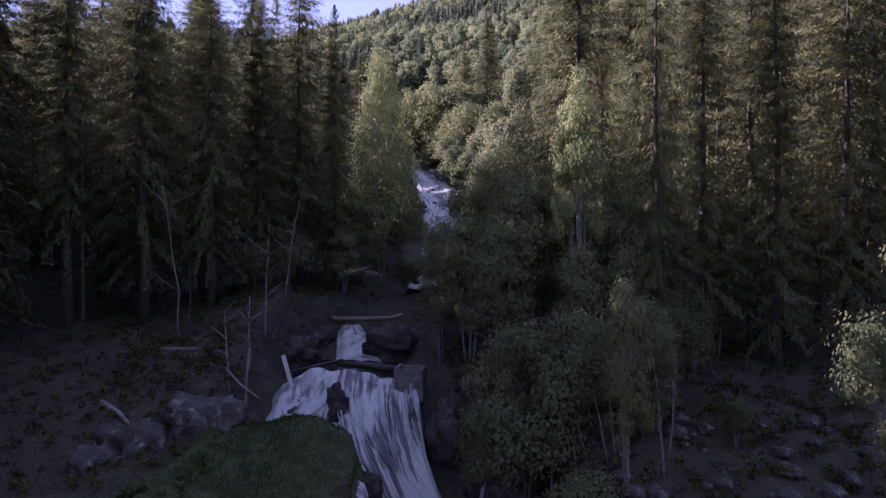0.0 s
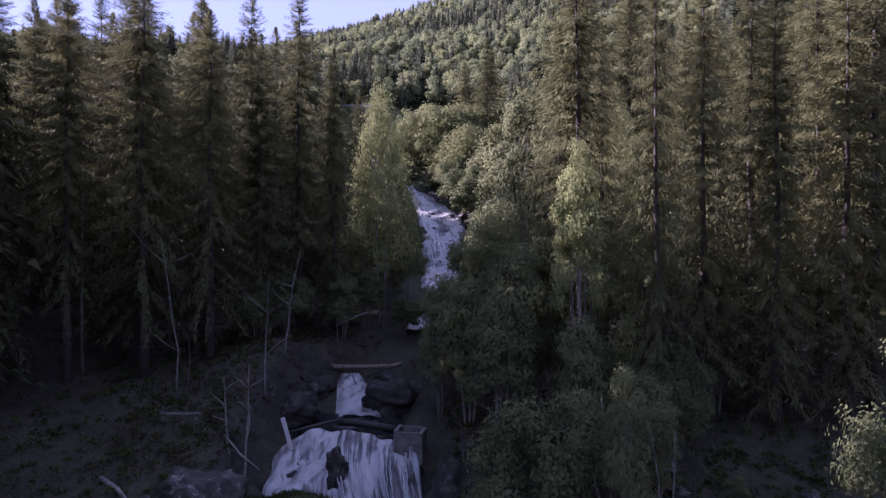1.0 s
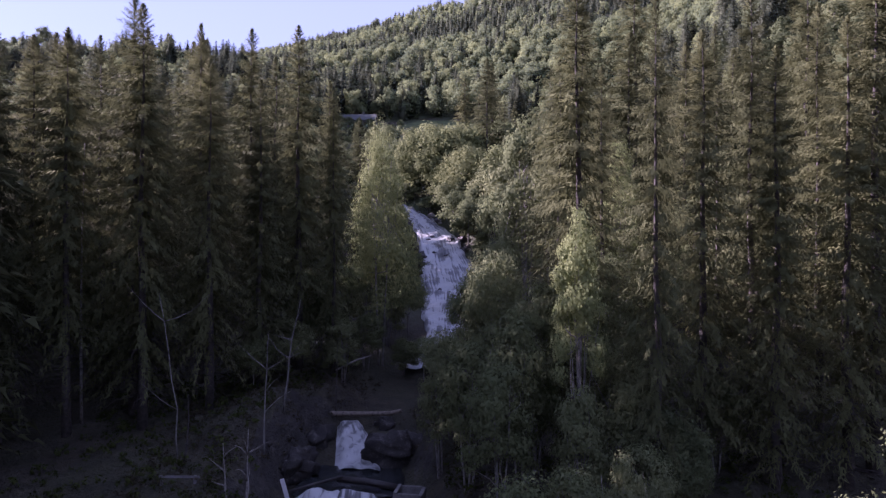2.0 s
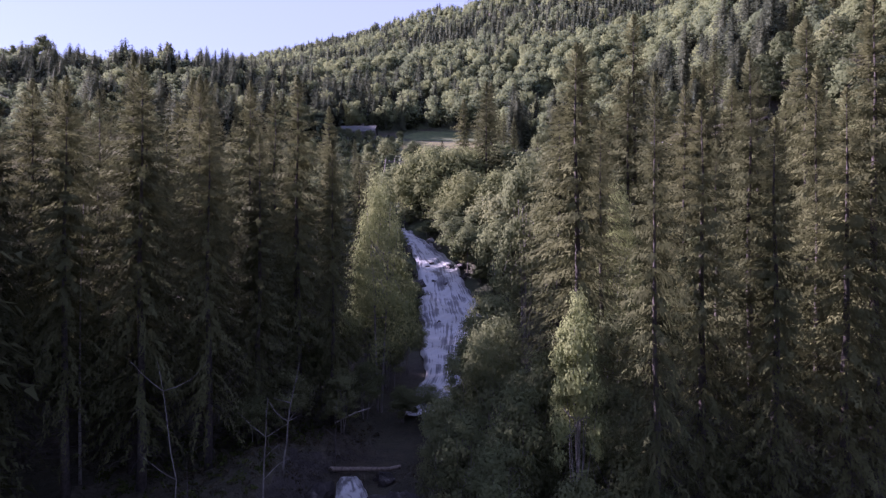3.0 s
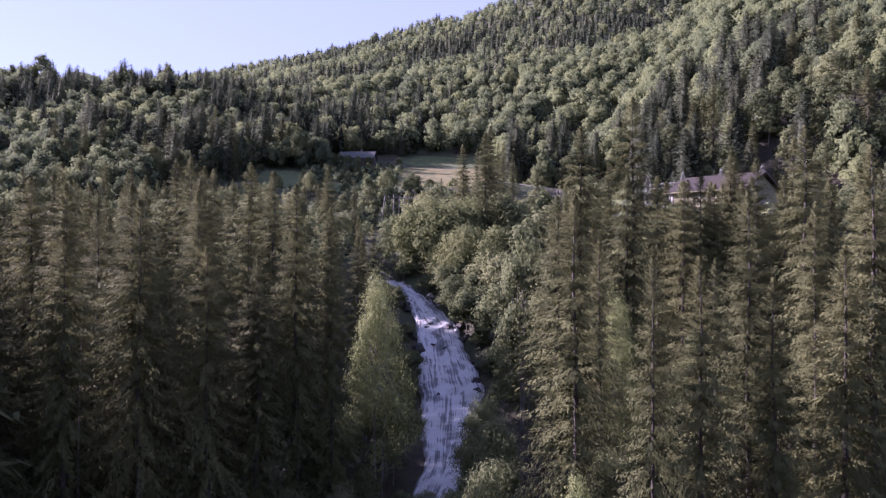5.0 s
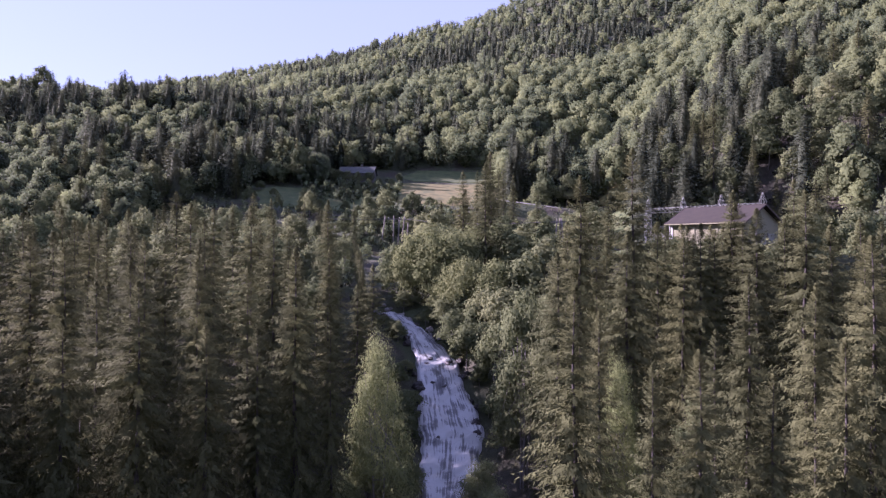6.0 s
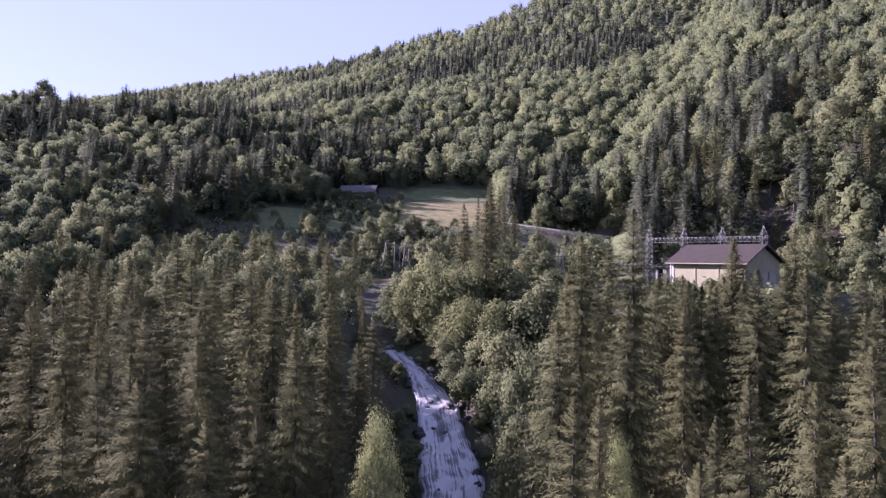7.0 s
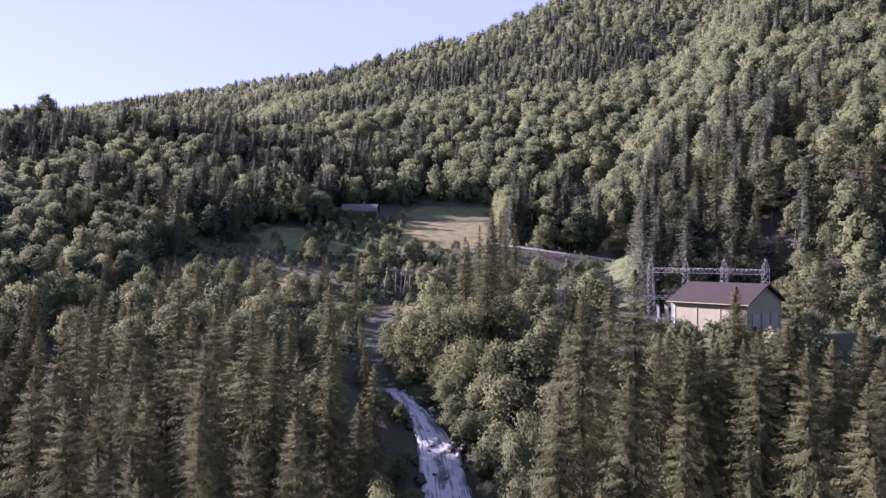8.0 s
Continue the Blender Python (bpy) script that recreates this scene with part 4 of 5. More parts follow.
def upper_fall(u, v):
    y = 103 - 51 * v
    half = np.interp(y, [45, 60, 70, 76, 91, 98, 103], [1.4, 1.8, 2.9, 3.5, 2.5, 1.2, 0.9]) * (1 + 0.05 * np.sin(y * 0.55 + 2) + 0.03 * np.sin(y * 1.9))
    x = stream_x(y) + (u * 2 - 1) * half
    ledge = 0.1 * np.sin(y * 0.6 + x * 0.9) + 0.06 * np.sin(y * 1.7 - x * 2.3)
    return x, y, stream_z(y) + 0.25 + ledge, 6.0, 62.0


def small_fall(u, v):
    y = 43.4 - 5.0 * v
    x = -6.4 + 1.5 * u + v * (0.55 + 1.4 * u)
    return x, y, np.interp(y, [38.4, 39.5, 41.5, 42.6, 43.4], [5.95, 6.15, 6.9, 7.25, 7.35]), 1.8, 5.2


def left_lobe(u, v):
    x = -7.9 + 3.1 * u - 0.7 * v * (1 - u) + 0.15 * v
    y = 34.2 + 0.4 * u - (3.2 + 0.2 * u) * v
    return x, y, 5.5 + 0.9 * u - (2.2 + 0.4 * u) * v ** 1.1 + 0.12 * np.sin(7 * v + 4 * u) + 0.1 * np.sin(13 * v - 9 * u), 3.2, 4.0


def main_curtain(u, v):
    x = -5.2 + 4.05 * u + (2.6 - 0.6 * u) * v ** 2.4
    y = 34.7 - 0.6 * u - (5.6 - 0.4 * u) * v ** 0.85
    return x, y, 6.15 - 0.55 * u - 5.3 * v ** 1.35 + 0.05 * np.sin(5 * v + 9 * u), 4.2, 7.2


water_sheet("upper_waterfall", "long white cascade sliding down a steep rock chute", 28, 260, upper_fall, M_FALL)
water_sheet("small_waterfall", "short white chute pouring under a fallen log", 16, 40, small_fall, M_FOAM)
water_sheet("foaming_apron", "foaming white water sliding over a rounded ledge", 24, 40, left_lobe, M_FOAM)
water_sheet("lower_waterfall", "white water curtain dropping over a dark rock step", 70, 110, main_curtain, M_CURTAIN)
pool = water_sheet("mill_pool", "dark pool held behind the log weir", 20, 16, lambda u, v: (-7.6 + 5.6 * u, 39.2 - 4.8 * v, 5.85 + 0.0 * u, 5.6, 4.8), M_POOL)
pool2 = water_sheet("plunge_pool", "white churning pool at the foot of the falls", 20, 20, lambda u, v: (-3 + 6.5 * u, 29.5 - 8 * v, 0.75 - 0.7 * v + 0 * u, 6.5, 8.0), M_FOAM)


def strand(r, name, where, u, spread_v, wide):
    """A rope of falling water that stands clear of the sheet."""
    v0, v1 = spread_v
    bm = bmesh.new()
    path = []
    for k in range(9):
        v = v0 + (v1 - v0) * k / 8
        x, y, z, _, _ = where(np.array(u + r.normal(0, 0.006)), np.array(v))
        path.append((float(x), float(y) - 0.12, max(float(z), ground_at(float(x), float(y))) + 0.1))
    tube(bm, path, [wide * (0.4 + 0.9 * math.sin(math.pi * (k + 0.6) / 9.4)) for k in range(9)], 5)
    return bm


M_STRAND = plain("white_water", [(0.3, (0.32, 0.35, 0.35)), (0.7, (0.46, 0.5, 0.5))], 5, 0.5, 0, 0.6, 0.05)
r3 = np.random.default_rng(3)
fall = bpy.data.objects["lower_waterfall"]
for i in range(26):
    u = r3.random()
    a = r3.random() * 0.4
    part("water_strand", strand(r3, "water_strand", main_curtain, u, (a, min(1, a + 0.15 + 0.25 * r3.random())), 0.01 + 0.02 * r3.random()), M_STRAND, fall)


# ---- rocks ----
def boulder(x, y, z, sx, sy, sz, seed, mat=None, label="rough grey boulder beside the falling water", turn=0.0):
    r = np.random.default_rng(seed)
    bm = bmesh.new()
    bmesh.ops.create_icosphere(bm, subdivisions=4 if max(sx, sz) > 0.8 else 3, radius=1.0)
    o = Vector(r.normal(0, 20, 3))
    for v in bm.verts:
        d = v.co.normalized()
        n = noise.noise(d * 1.3 + o) * 0.45 + noise.noise(d * 3.1 + o) * 0.18
        c = abs(noise.noise(d * 2.0 - o)) * 0.5 + noise.noise(d * 7.0 + o) * 0.1 + abs(noise.noise(d * 4.3 + o)) * 0.22 + noise.noise(d * 15.0 - o) * 0.05
        v.co = d * (1 + n - c)
        v.co = Vector((v.co.x * sx, v.co.y * sy, v.co.z * sz))
    for f in bm.faces:
        f.smooth = True
    ob = part("boulder", bm, mat or M_ROCK)
    ob.matrix_basis = pose(x, y, z, 0, 0, turn)
    return tagged(ob, label, "rock", "rocks of the stream")


for i, (x, y, z, a, b, c) in enumerate(((-9.4, 27.6, 5.0, 1.9, 1.1, 1.4), (-11.4, 26.3, 4.2, 1.5, 1.1, 1.7), (-12.4, 25.2, 3.6, 1.1, 0.9, 1.5), (-2.5, 39.4, 6.6, 0.9, 1.8, 1.3), (-7.6, 37.2, 6.5, 0.8, 1.3, 1.0), (-7.1, 41.6, 6.8, 0.7, 1.2, 0.8))):
    boulder(x, y, z, a, b, c, 100 + i, M_ROCK if i < 3 else M_WET, "grey rock outcrop with lichen beside the stream", 30 * i)
for i, (x, y, z, a, b, c) in enumerate(((-4.85, 32.4, 4.6, 0.62, 0.6, 1.3), (0.4, 32.0, 3.4, 1.3, 1.2, 2.0), (1.9, 30.2, 2.6, 1.2, 1.4, 1.8), (-3.6, 29.0, 1.7, 0.9, 1.2, 1.3), (-1.0, 34.6, 4.8, 0.9, 0.9, 0.9), (-6.9, 33.1, 4.4, 0.5, 0.5, 0.6), (3.0, 27.4, 2.6, 1.3, 1.4, 1.6), (-3.5, 43.8, 7.0, 0.7, 0.8, 0.7))):
    boulder(x, y, z, a, b, c, 130 + i, M_WET, "dark wet boulder at the edge of the waterfall", 47 * i)
for i in range(40):
    y = r3.uniform(74, 102)
    side = 1 if i % 2 else -1
    half = float(np.interp(y, [70, 76, 91, 98, 103], [2.6, 3.3, 2.6, 1.4, 1.2]))
    x = float(stream_x(y)) + side * half * r3.uniform(0.8, 1.35) if i < 30 else float(stream_x(y)) + half * r3.uniform(-0.7, 0.7)
    s = r3.uniform(0.3, 0.75) * (1.2 if y > 96 else 1)
    boulder(x, y, ground_at(x, y) + s * (0.35 if i < 30 else 0.15), s, s * 1.1, s * 0.8, 200 + i, M_WET if y < 95 else M_ROCK, "dark wet stone in the cascade" if y < 95 else "pale stone at the head of the cascade")
# lichen-pale stone, with sunlight painted in as a lighter colour than M_ROCK
M_SUNLIT_STONE = plain("sunlit_pale_stone", [(0.3, (0.12, 0.115, 0.1)), (0.5, (0.24, 0.23, 0.21)), (0.7, (0.38, 0.37, 0.34))], 3, 0.85, 0, 0.8, 0.05)
for i in range(26):
    y = r3.uniform(95, 105.5)
    x = float(stream_x(y)) + (1 if i % 4 else -1) * r3.uniform(0.7, 2.4)
    size = r3.uniform(0.25, 0.6)
    boulder(x, y, ground_at(x, y) + size * 0.35, size, size * 1.1, size * 0.75, 320 + i, M_SUNLIT_STONE, "pale bare stone, coloured lighter as if sunlit, beside the cascade's head")
for i in range(34):
    x, y = r3.uniform(3.5, 16), r3.uniform(22.5, 29)
    s = r3.uniform(0.18, 0.5)
    boulder(x, y, ground_at(x, y) + s * 0.3, s, s * 1.2, s * 0.7, 260 + i, M_ROCK, "small grey stone on the dark bank")


# ---- logs and works at the weir ----
def log(name, path, radii, mat, label, category="log"):
    bm = bmesh.new()
    tube(bm, path, radii, 9)
    return tagged(part(name, bm, mat), label, category)


log("fallen_log", [(-8.6, 44.1, 7.8), (-6.6, 43.9, 7.66), (-4.6, 43.8, 7.68), (-3.2, 43.6, 7.75), (-2.5, 43.5, 7.95)], [0.17, 0.16, 0.15, 0.14, 0.12], M_LOG, "pale brown fallen log lying across the stream")
log("weir_log", [(-7.7, 34.5, 5.95), (-6.4, 35.0, 6.2), (-5.0, 35.5, 6.45)], [0.07, 0.08, 0.07], M_SOAKED, "dark wet log slanting along the weir")
log("weir_log", [(-5.3, 35.9, 6.2), (-3.9, 35.7, 6.15), (-2.2, 35.2, 6.0)], [0.16, 0.18, 0.17], M_SOAKED, "dark wet log lying across the lip of the falls")
log("fallen_branch", [(-9.6, 31.0, 6.9), (-8.6, 30.2, 6.2), (-7.6, 29.4, 5.8)], [0.045, 0.045, 0.03], M_DEAD, "bare grey branch lying on the bank")
log("fallen_branch", [(-13.2, 27.4, 6.1), (-12.4, 27.1, 5.75), (-11.8, 26.8, 5.3)], [0.1, 0.09, 0.05], M_DEAD, "short grey log end on the bank")
log("fallen_branch", [(-6.9, 46.0, 10.0), (-5.6, 46.3, 10.6), (-4.6, 46.4, 10.9)], [0.05, 0.05, 0.03], M_DEAD, "thin bleached branch caught above the stream")

# the white post that leans beside the apron
bm = block(-0.1, -0.04, 0.0, 0.1, 0.04, 1.6, 0.012)
post = tagged(part("white_post", bm, M_TRIM), "leaning white painted board beside the foaming water", "post")
post.matrix_basis = pose(-7.15, 33.6, 5.45, 4, -15, 10)

# the concrete sluice box
sluice = thing("sluice_box", "weathered concrete sluice box with a spout at the weir", "sluice", at=(-1.55, 33.6, 4.9), turn=-8)
for nm, b in (("side_wall", (-0.68, -0.55, 0.0, -0.5, 0.75, 1.55)), ("side_wall", (0.5, -0.55, 0.0, 0.68, 0.75, 1.45)), ("back_wall", (-0.5, 0.57, 0.0, 0.5, 0.75, 1.5)), ("front_wall", (-0.5, -0.55, 0.85, 0.5, -0.37, 1.48)), ("front_post", (-0.5, -0.55, 0.0, 0.02, -0.37, 0.848)), ("front_post", (0.36, -0.55, 0.0, 0.5, -0.37, 0.848)), ("floor_slab", (-0.498, -0.6, 0.0, 0.498, 0.565, 0.22))):
    part(nm, block(*b, 0.02), M_CONCRETE, sluice)
log("spout_water", [(-1.3, 33.25, 5.35), (-1.28, 32.9, 5.25), (-1.2, 32.6, 4.7), (-1.1, 32.3, 3.6)], [0.12, 0.15, 0.17, 0.22], M_STRAND, "white jet of water leaving the sluice spout", "water")


# ---- dead and bare trees on the bank ----
def bare_tree(x, y, top, lean, seed, limbs, mat, label, thick=0.09, z0=None, bend=0.02):
    r = np.random.default_rng(seed)
    z = ground_at(x, y) if z0 is None else z0
    tree = thing("dead_tree", label, "tree", at=(x, y, z - 0.15))
    h = top - z
    path = crooked(r, (0, 0, 0), (lean, 0.1, h), bend * h, 7)
    bm = bmesh.new()
    tube(bm, path, [thick * (1 - 0.14 * k) for k in range(7)], 6)
    part("trunk", bm, mat, tree)
    for i in range(limbs):
        k = int(r.integers(2, 6))
        w, ln = r.random() * 6.28, h * (0.12 + 0.2 * r.random())
        a = path[k]
        b = (a[0] + math.cos(w) * ln, a[1] + math.sin(w) * ln * 0.6, a[2] + ln * (0.3 + 0.6 * r.random()))
        bm = bmesh.new()
        tube(bm, crooked(r, a, b, 0.06 * ln, 5), [thick * 0.5, thick * 0.42, thick * 0.32, thick * 0.2, thick * 0.06], 5)
        part("limb", bm, mat, tree)
    return tree


bare_tree(-8.8, 30.9, 10.1, 0.35, 1, 5, M_DEAD, "bleached dead tree with forked bare limbs on the bank", 0.09)
bare_tree(-9.4, 31.2, 9.4, -0.25, 2, 3, M_DEAD, "bleached dead sapling with a broken top", 0.08)
bare_tree(-13.0, 35, 15.8, -1.0, 3, 3, M_PALE, "thin leaning pale stem with few twigs", 0.05)
bare_tree(-9.0, 36, 13.8, 0.2, 4, 6, M_PALE, "crooked pale alder stem without leaves", 0.06)
bare_tree(-8.6, 38.5, 15.2, 0.9, 5, 5, M_PALE, "leaning pale alder stem with a kinked limb", 0.065)
bare_tree(-12.4, 34, 11.0, 0.2, 6, 2, M_BARK, "thin dark stem on the slope", 0.07)
bare_tree(-6.6, 44, 12.0, 0.1, 7, 1, M_BARK, "thin dark stem beside the stream", 0.06)
for i, (x, y, lean, top) in enumerate(((5.9, 25.2, -0.9, 9.2), (6.2, 25.4, -0.5, 9.8), (6.4, 25.0, 0.2, 9.4), (5.2, 25.6, -1.2, 8.4), (7.6, 24.4, -0.7, 10.2), (8.0, 25.2, 0.3, 8.6), (4.1, 26.2, 0.2, 9.0))):
    bare_tree(x, y, top, lean, 20 + i, 2, M_PALE, "pale crooked alder stem rising from the bank", 0.05)
bare_tree(-20.4, 40.2, 24, 0.1, 40, 0, M_PALE, "straight bare grey stem among living spruces", 0.1, None, 0.004)

# the rail on the slope
rail = thing("wooden_rail", "weathered wooden rail on two short posts", "fence", at=(-12.7, 32.2, 6.7))
part("post", block(-0.06, -0.06, -0.4, 0.06, 0.06, 0.85, 0.01), M_GREY, rail)
part("post", block(1.45, -0.06, -0.4, 1.57, 0.06, 0.85, 0.01), M_GREY, rail)
part("rail", block(-0.1, -0.09, 0.74, 1.75, -0.062, 0.86, 0.008), M_GREY, rail)


# ---- patches of other growth on the land ----
def meadow(name, label, x0, x1, y0, y1, mat, wobble=2.0, lift=0.2):
    u, v = np.meshgrid(np.linspace(0, 1, 40), np.linspace(0, 1, 30))
    y = y0 + (y1 - y0) * v + wobble * np.sin(5 * u + 1) * 0.5
    x = x0 + (x1 - x0) * u + wobble * np.sin(7 * v + x0)
    e = np.minimum(np.minimum(u, 1 - u), np.minimum(v, 1 - v))
    z = land(x, y) + (lift + 0.25) * smoothstep(0, 0.06, e) - 0.25
    k = np.arange(40 * 29).reshape(29, 40)[:, :-1].ravel()
    me = quads(name, np.stack([x, y, z], -1).reshape(-1, 3), np.stack([k, k + 1, k + 41, k + 40], -1), smooth=True)
    return tagged(part(name, me, mat), label, "meadow", kind="structure")


# ---- low growth on the banks ----
def low_growth(name, label, n, spot, leaf, height, mat):
    vs, ts = [], []
    for i in range(n):
        x, y = spot()
        (v, f, _), _ = clump_crown(rng, (0, 0, height * 0.5), (height * 0.6, height * 0.6, height * 0.5), 4, 7, leaf, 0.3)
        v = v * rng.uniform(0.6, 1.4) + np.array([x, y, ground_at(x, y)])
        vs.append(v)
        ts.append(np.full(len(v), rng.random()))
    v = np.concatenate(vs)
    return tagged(part(name, quads(name, v, np.arange(len(v)).reshape(-1, 4), np.concatenate(ts)), mat), label, "undergrowth", kind="stuff")


def bank_spot():
    while True:
        x, y = rng.uniform(-20, 18), rng.uniform(20, 48)
        if abs(x - stream_x(y)) > 4.6 and not (-8 < x < -2 and y < 30):
            return x, y


def gorge_spot():
    while True:
        x, y = rng.uniform(-15, 3), rng.uniform(28.5, 50)
        if abs(x - stream_x(y)) > np.interp(y, [28, 33, 36, 39, 50], [5.2, 5.0, 4.2, 2.3, 2.3]):
            return x, y


low_growth("heather", "brown heather and dry twigs on the sides of the gorge", 1300, gorge_spot, 0.075, 0.4, M_TWIG)
low_growth("undergrowth", "dark low ferns and bilberry on the banks", 1500, bank_spot, 0.13, 0.5, M_GRASS)
knoll = meadow("mossy_knoll", "mossy green knoll above the falls", -10.4, -3.0, 18.6, 27.7, M_MOSS, 0.7, 0.1)
n = 26000
gx, gy = np.clip(rng.normal(-6.4, 1.9, n), -11.5, -3.0), rng.uniform(19.2, 27.9, n)
root = np.stack([gx, gy, land(gx, gy)], -1)
along = unit(rng.normal(0, 0.45, (n, 3)) + np.array([0, 0, 1.0]))
cross = unit(np.cross(along, rng.normal(0, 1, (n, 3))))
v, f = kites(root, along, cross, rng.uniform(0.08, 0.3, n), np.full(n, 0.024))
tagged(part("grass", quads("grass", v, f, rng.random(len(v))), M_GRASS), "short dark green grass on the knoll", "grass", kind="stuff")


# ---- meadows, road ----
meadow("meadow", "dry straw-coloured hay meadow on the slope", -14, 15, 184, 211, M_MEADOW)
# shade on the meadow's top painted as a darker green sheet
meadow("meadow_upper", "top of the meadow coloured darker green in place of shade", -11, 15, 211.5, 224, M_GREEN)
# the pasture's shade is put into its darker green colour
meadow("meadow_left", "pasture below the farm coloured darker green in place of shade", -50, -10, 178, 198, M_GREEN)
# sunlit strip of the pasture, its light put into the paler grass colour
meadow("meadow_strip", "strip of grass coloured pale in place of sunlight", -45, -29, 157, 166, M_MEADOW)
meadow("meadow_right", "bright green grass beside the gravel road", 33, 45, 143, 171, M_GREEN, 1.0)
meadow("meadow_bank", "pale dry grass bank above the road", 40, 52, 178, 186, M_MEADOW, 1.0)
meadow("clearing", "rust-coloured dry bracken under the power poles", -15, -5, 143, 150, plain("bracken", [(0.3, (0.1, 0.085, 0.03)), (0.7, (0.17, 0.13, 0.05))], 0.5, 0.95, 0, 0.8, 0.1), 0.5)

u, v = np.meshgrid(np.linspace(0, 1, 50), np.linspace(0, 1, 4))
rx = 10 + 42 * u
ry = 176.5 - 3 * u + 1.5 * np.sin(3 * u) + (v - 0.5) * 3.4
rz = 45.7 - (rx - 16) * 0.138 + 0.45 + (v - 0.5) * 0.55
k = np.arange(50 * 3).reshape(3, 50)[:, :-1].ravel()
tagged(part("road", quads("road", np.stack([rx, ry, rz], -1).reshape(-1, 3), np.stack([k, k + 1, k + 51, k + 50], -1), smooth=True), M_GRAVEL), "pale gravel road along the foot of the hillside", "road", kind="structure")


# ---- the substation building ----
BLD = pose(33.3, 103.0, 32.2, 0, 0, -47.6)
hall = tagged(new("substation_building"), "cream rendered building with a brown gabled roof among trees", "building")
hall.matrix_basis = BLD
L, W, E, R = 10.8, 11.0, 5.2, 7.5


def prism(points, x0, x1):
    """A solid with the given outline in y and z, from x0 to x1."""
    bm = bmesh.new()
    a = [bm.verts.new((x0, y, z)) for y, z in points]
    b = [bm.verts.new((x1, y, z)) for y, z in points]
    bm.faces.new(a[::-1])
    bm.faces.new(b)
    for i in range(len(points)):
        j = (i + 1) % len(points)
        bm.faces.new((a[i], a[j], b[j], b[i]))
    bmesh.ops.recalc_face_normals(bm, faces=bm.faces[:])
    return bm


part("wall", prism([(0, -4), (W, -4), (W, E), (W / 2, R - 0.15), (0, E)], 0, L), M_CREAM, hall, "cream rendered wall")
part("plinth", block(-0.06, -0.06, -4.1, L + 0.06, W + 0.06, 0.35), M_CONCRETE, hall)
for sgn in (0, 1):
    o = 0.7
    y0, y1 = (-o, W / 2) if sgn == 0 else (W + o, W / 2)
    ze = E - o * (R - E) / (W / 2)
    part("roof_slope", prism([(y0, ze + 0.02), (y1, R + 0.02), (y1, R + 0.2), (y0, ze + 0.2)], -0.6, L + 0.6), M_ROOF, hall, "brown sheet roof")
    part("eave_board", block(-0.62, min(y0, y0 + (0.04 if sgn else -0.04)), ze + 0.0, L + 0.62, max(y0, y0 + (0.04 if sgn else -0.04)), ze + 0.14), M_CREAM, hall, "pale eaves board")
for gx in (-0.64, L + 0.602):
    part("verge_board", prism([(-0.7, E - 0.3), (W / 2, R + 0.0), (W + 0.7, E - 0.3), (W + 0.7, E - 0.05), (W / 2, R + 0.24), (-0.7, E - 0.05)], gx, gx + 0.04), M_DARKTRIM, hall, "dark verge board")
for i in range(4):
    x = 0.25 + i * 3.4
    part("wall_pilaster", block(x - 0.12, -0.08, 0.352, x + 0.12, -0.002, 4.85, 0.01), M_TRIM if i == 0 else M_CREAM, hall)
for i in range(3):
    y = 1.6 + i * 2.9
    d = part("door", block(L + 0.003, y, -0.8, L + 0.08, y + 2.2, 3.6, 0.01), M_CREAMDOOR, hall, "tall pale steel door")
    part("door_frame", block(L + 0.003, y - 0.14, -0.8, L + 0.11, y - 0.003, 3.7), M_GREY, d)
part("down_pipe", block(-0.1, -0.14, 0.0, -0.02, -0.06, 4.9), M_TRIM, hall)


# ---- the steel gantry ----
def lattice(bm, a, b, w0, w1, bays, r=0.045):
    """A four-legged lattice between two points."""
    a, b = Vector(a), Vector(b)
    d = (b - a).normalized()
    s = d.cross(Vector((0, 1, 0)) if abs(d.y) < 0.9 else Vector((1, 0, 0))).normalized()
    q = d.cross(s)
    rings = []
    for k in range(bays + 1):
        w = (w0 + (w1 - w0) * k / bays) / 2
        c = a + (b - a) * k / bays
        rings.append([c + s * w + q * w, c - s * w + q * w, c - s * w - q * w, c + s * w - q * w])
    for k in range(bays):
        for i in range(4):
            rod(bm, rings[k][i], rings[k + 1][i], r * 1.3, 4)
            rod(bm, rings[k][i], rings[k + 1][(i + 1) % 4], r, 3)
            rod(bm, rings[k][i], rings[k][(i + 1) % 4], r, 3)


gantry = thing("steel_gantry", "galvanised lattice steel gantry behind the cream building", "gantry")
tops = []
for k in range(4):
    s = 7.1 * k
    x, y = 53.5 - 0.68 * s, 118 + 0.74 * s
    bm = bmesh.new()
    lattice(bm, (x, y, 31.6), (x, y, 41.7), 1.35, 0.85, 9, 0.028)
    lattice(bm, (x, y, 41.7), (x, y, 43.2), 0.85, 0.08, 2, 0.028)
    part("post", bm, M_STEEL, gantry)
    tops.append((x, y))
for (x0, y0), (x1, y1) in zip(tops, tops[1:]):
    bm = bmesh.new()
    lattice(bm, (x0, y0, 41.0), (x1, y1, 41.0), 0.85, 0.85, 9, 0.024)
    part("beam", bm, M_STEEL, gantry)
low = thing("busbar_frame", "low steel busbar frame beside the gantry", "gantry")
bx, by = tops[3]
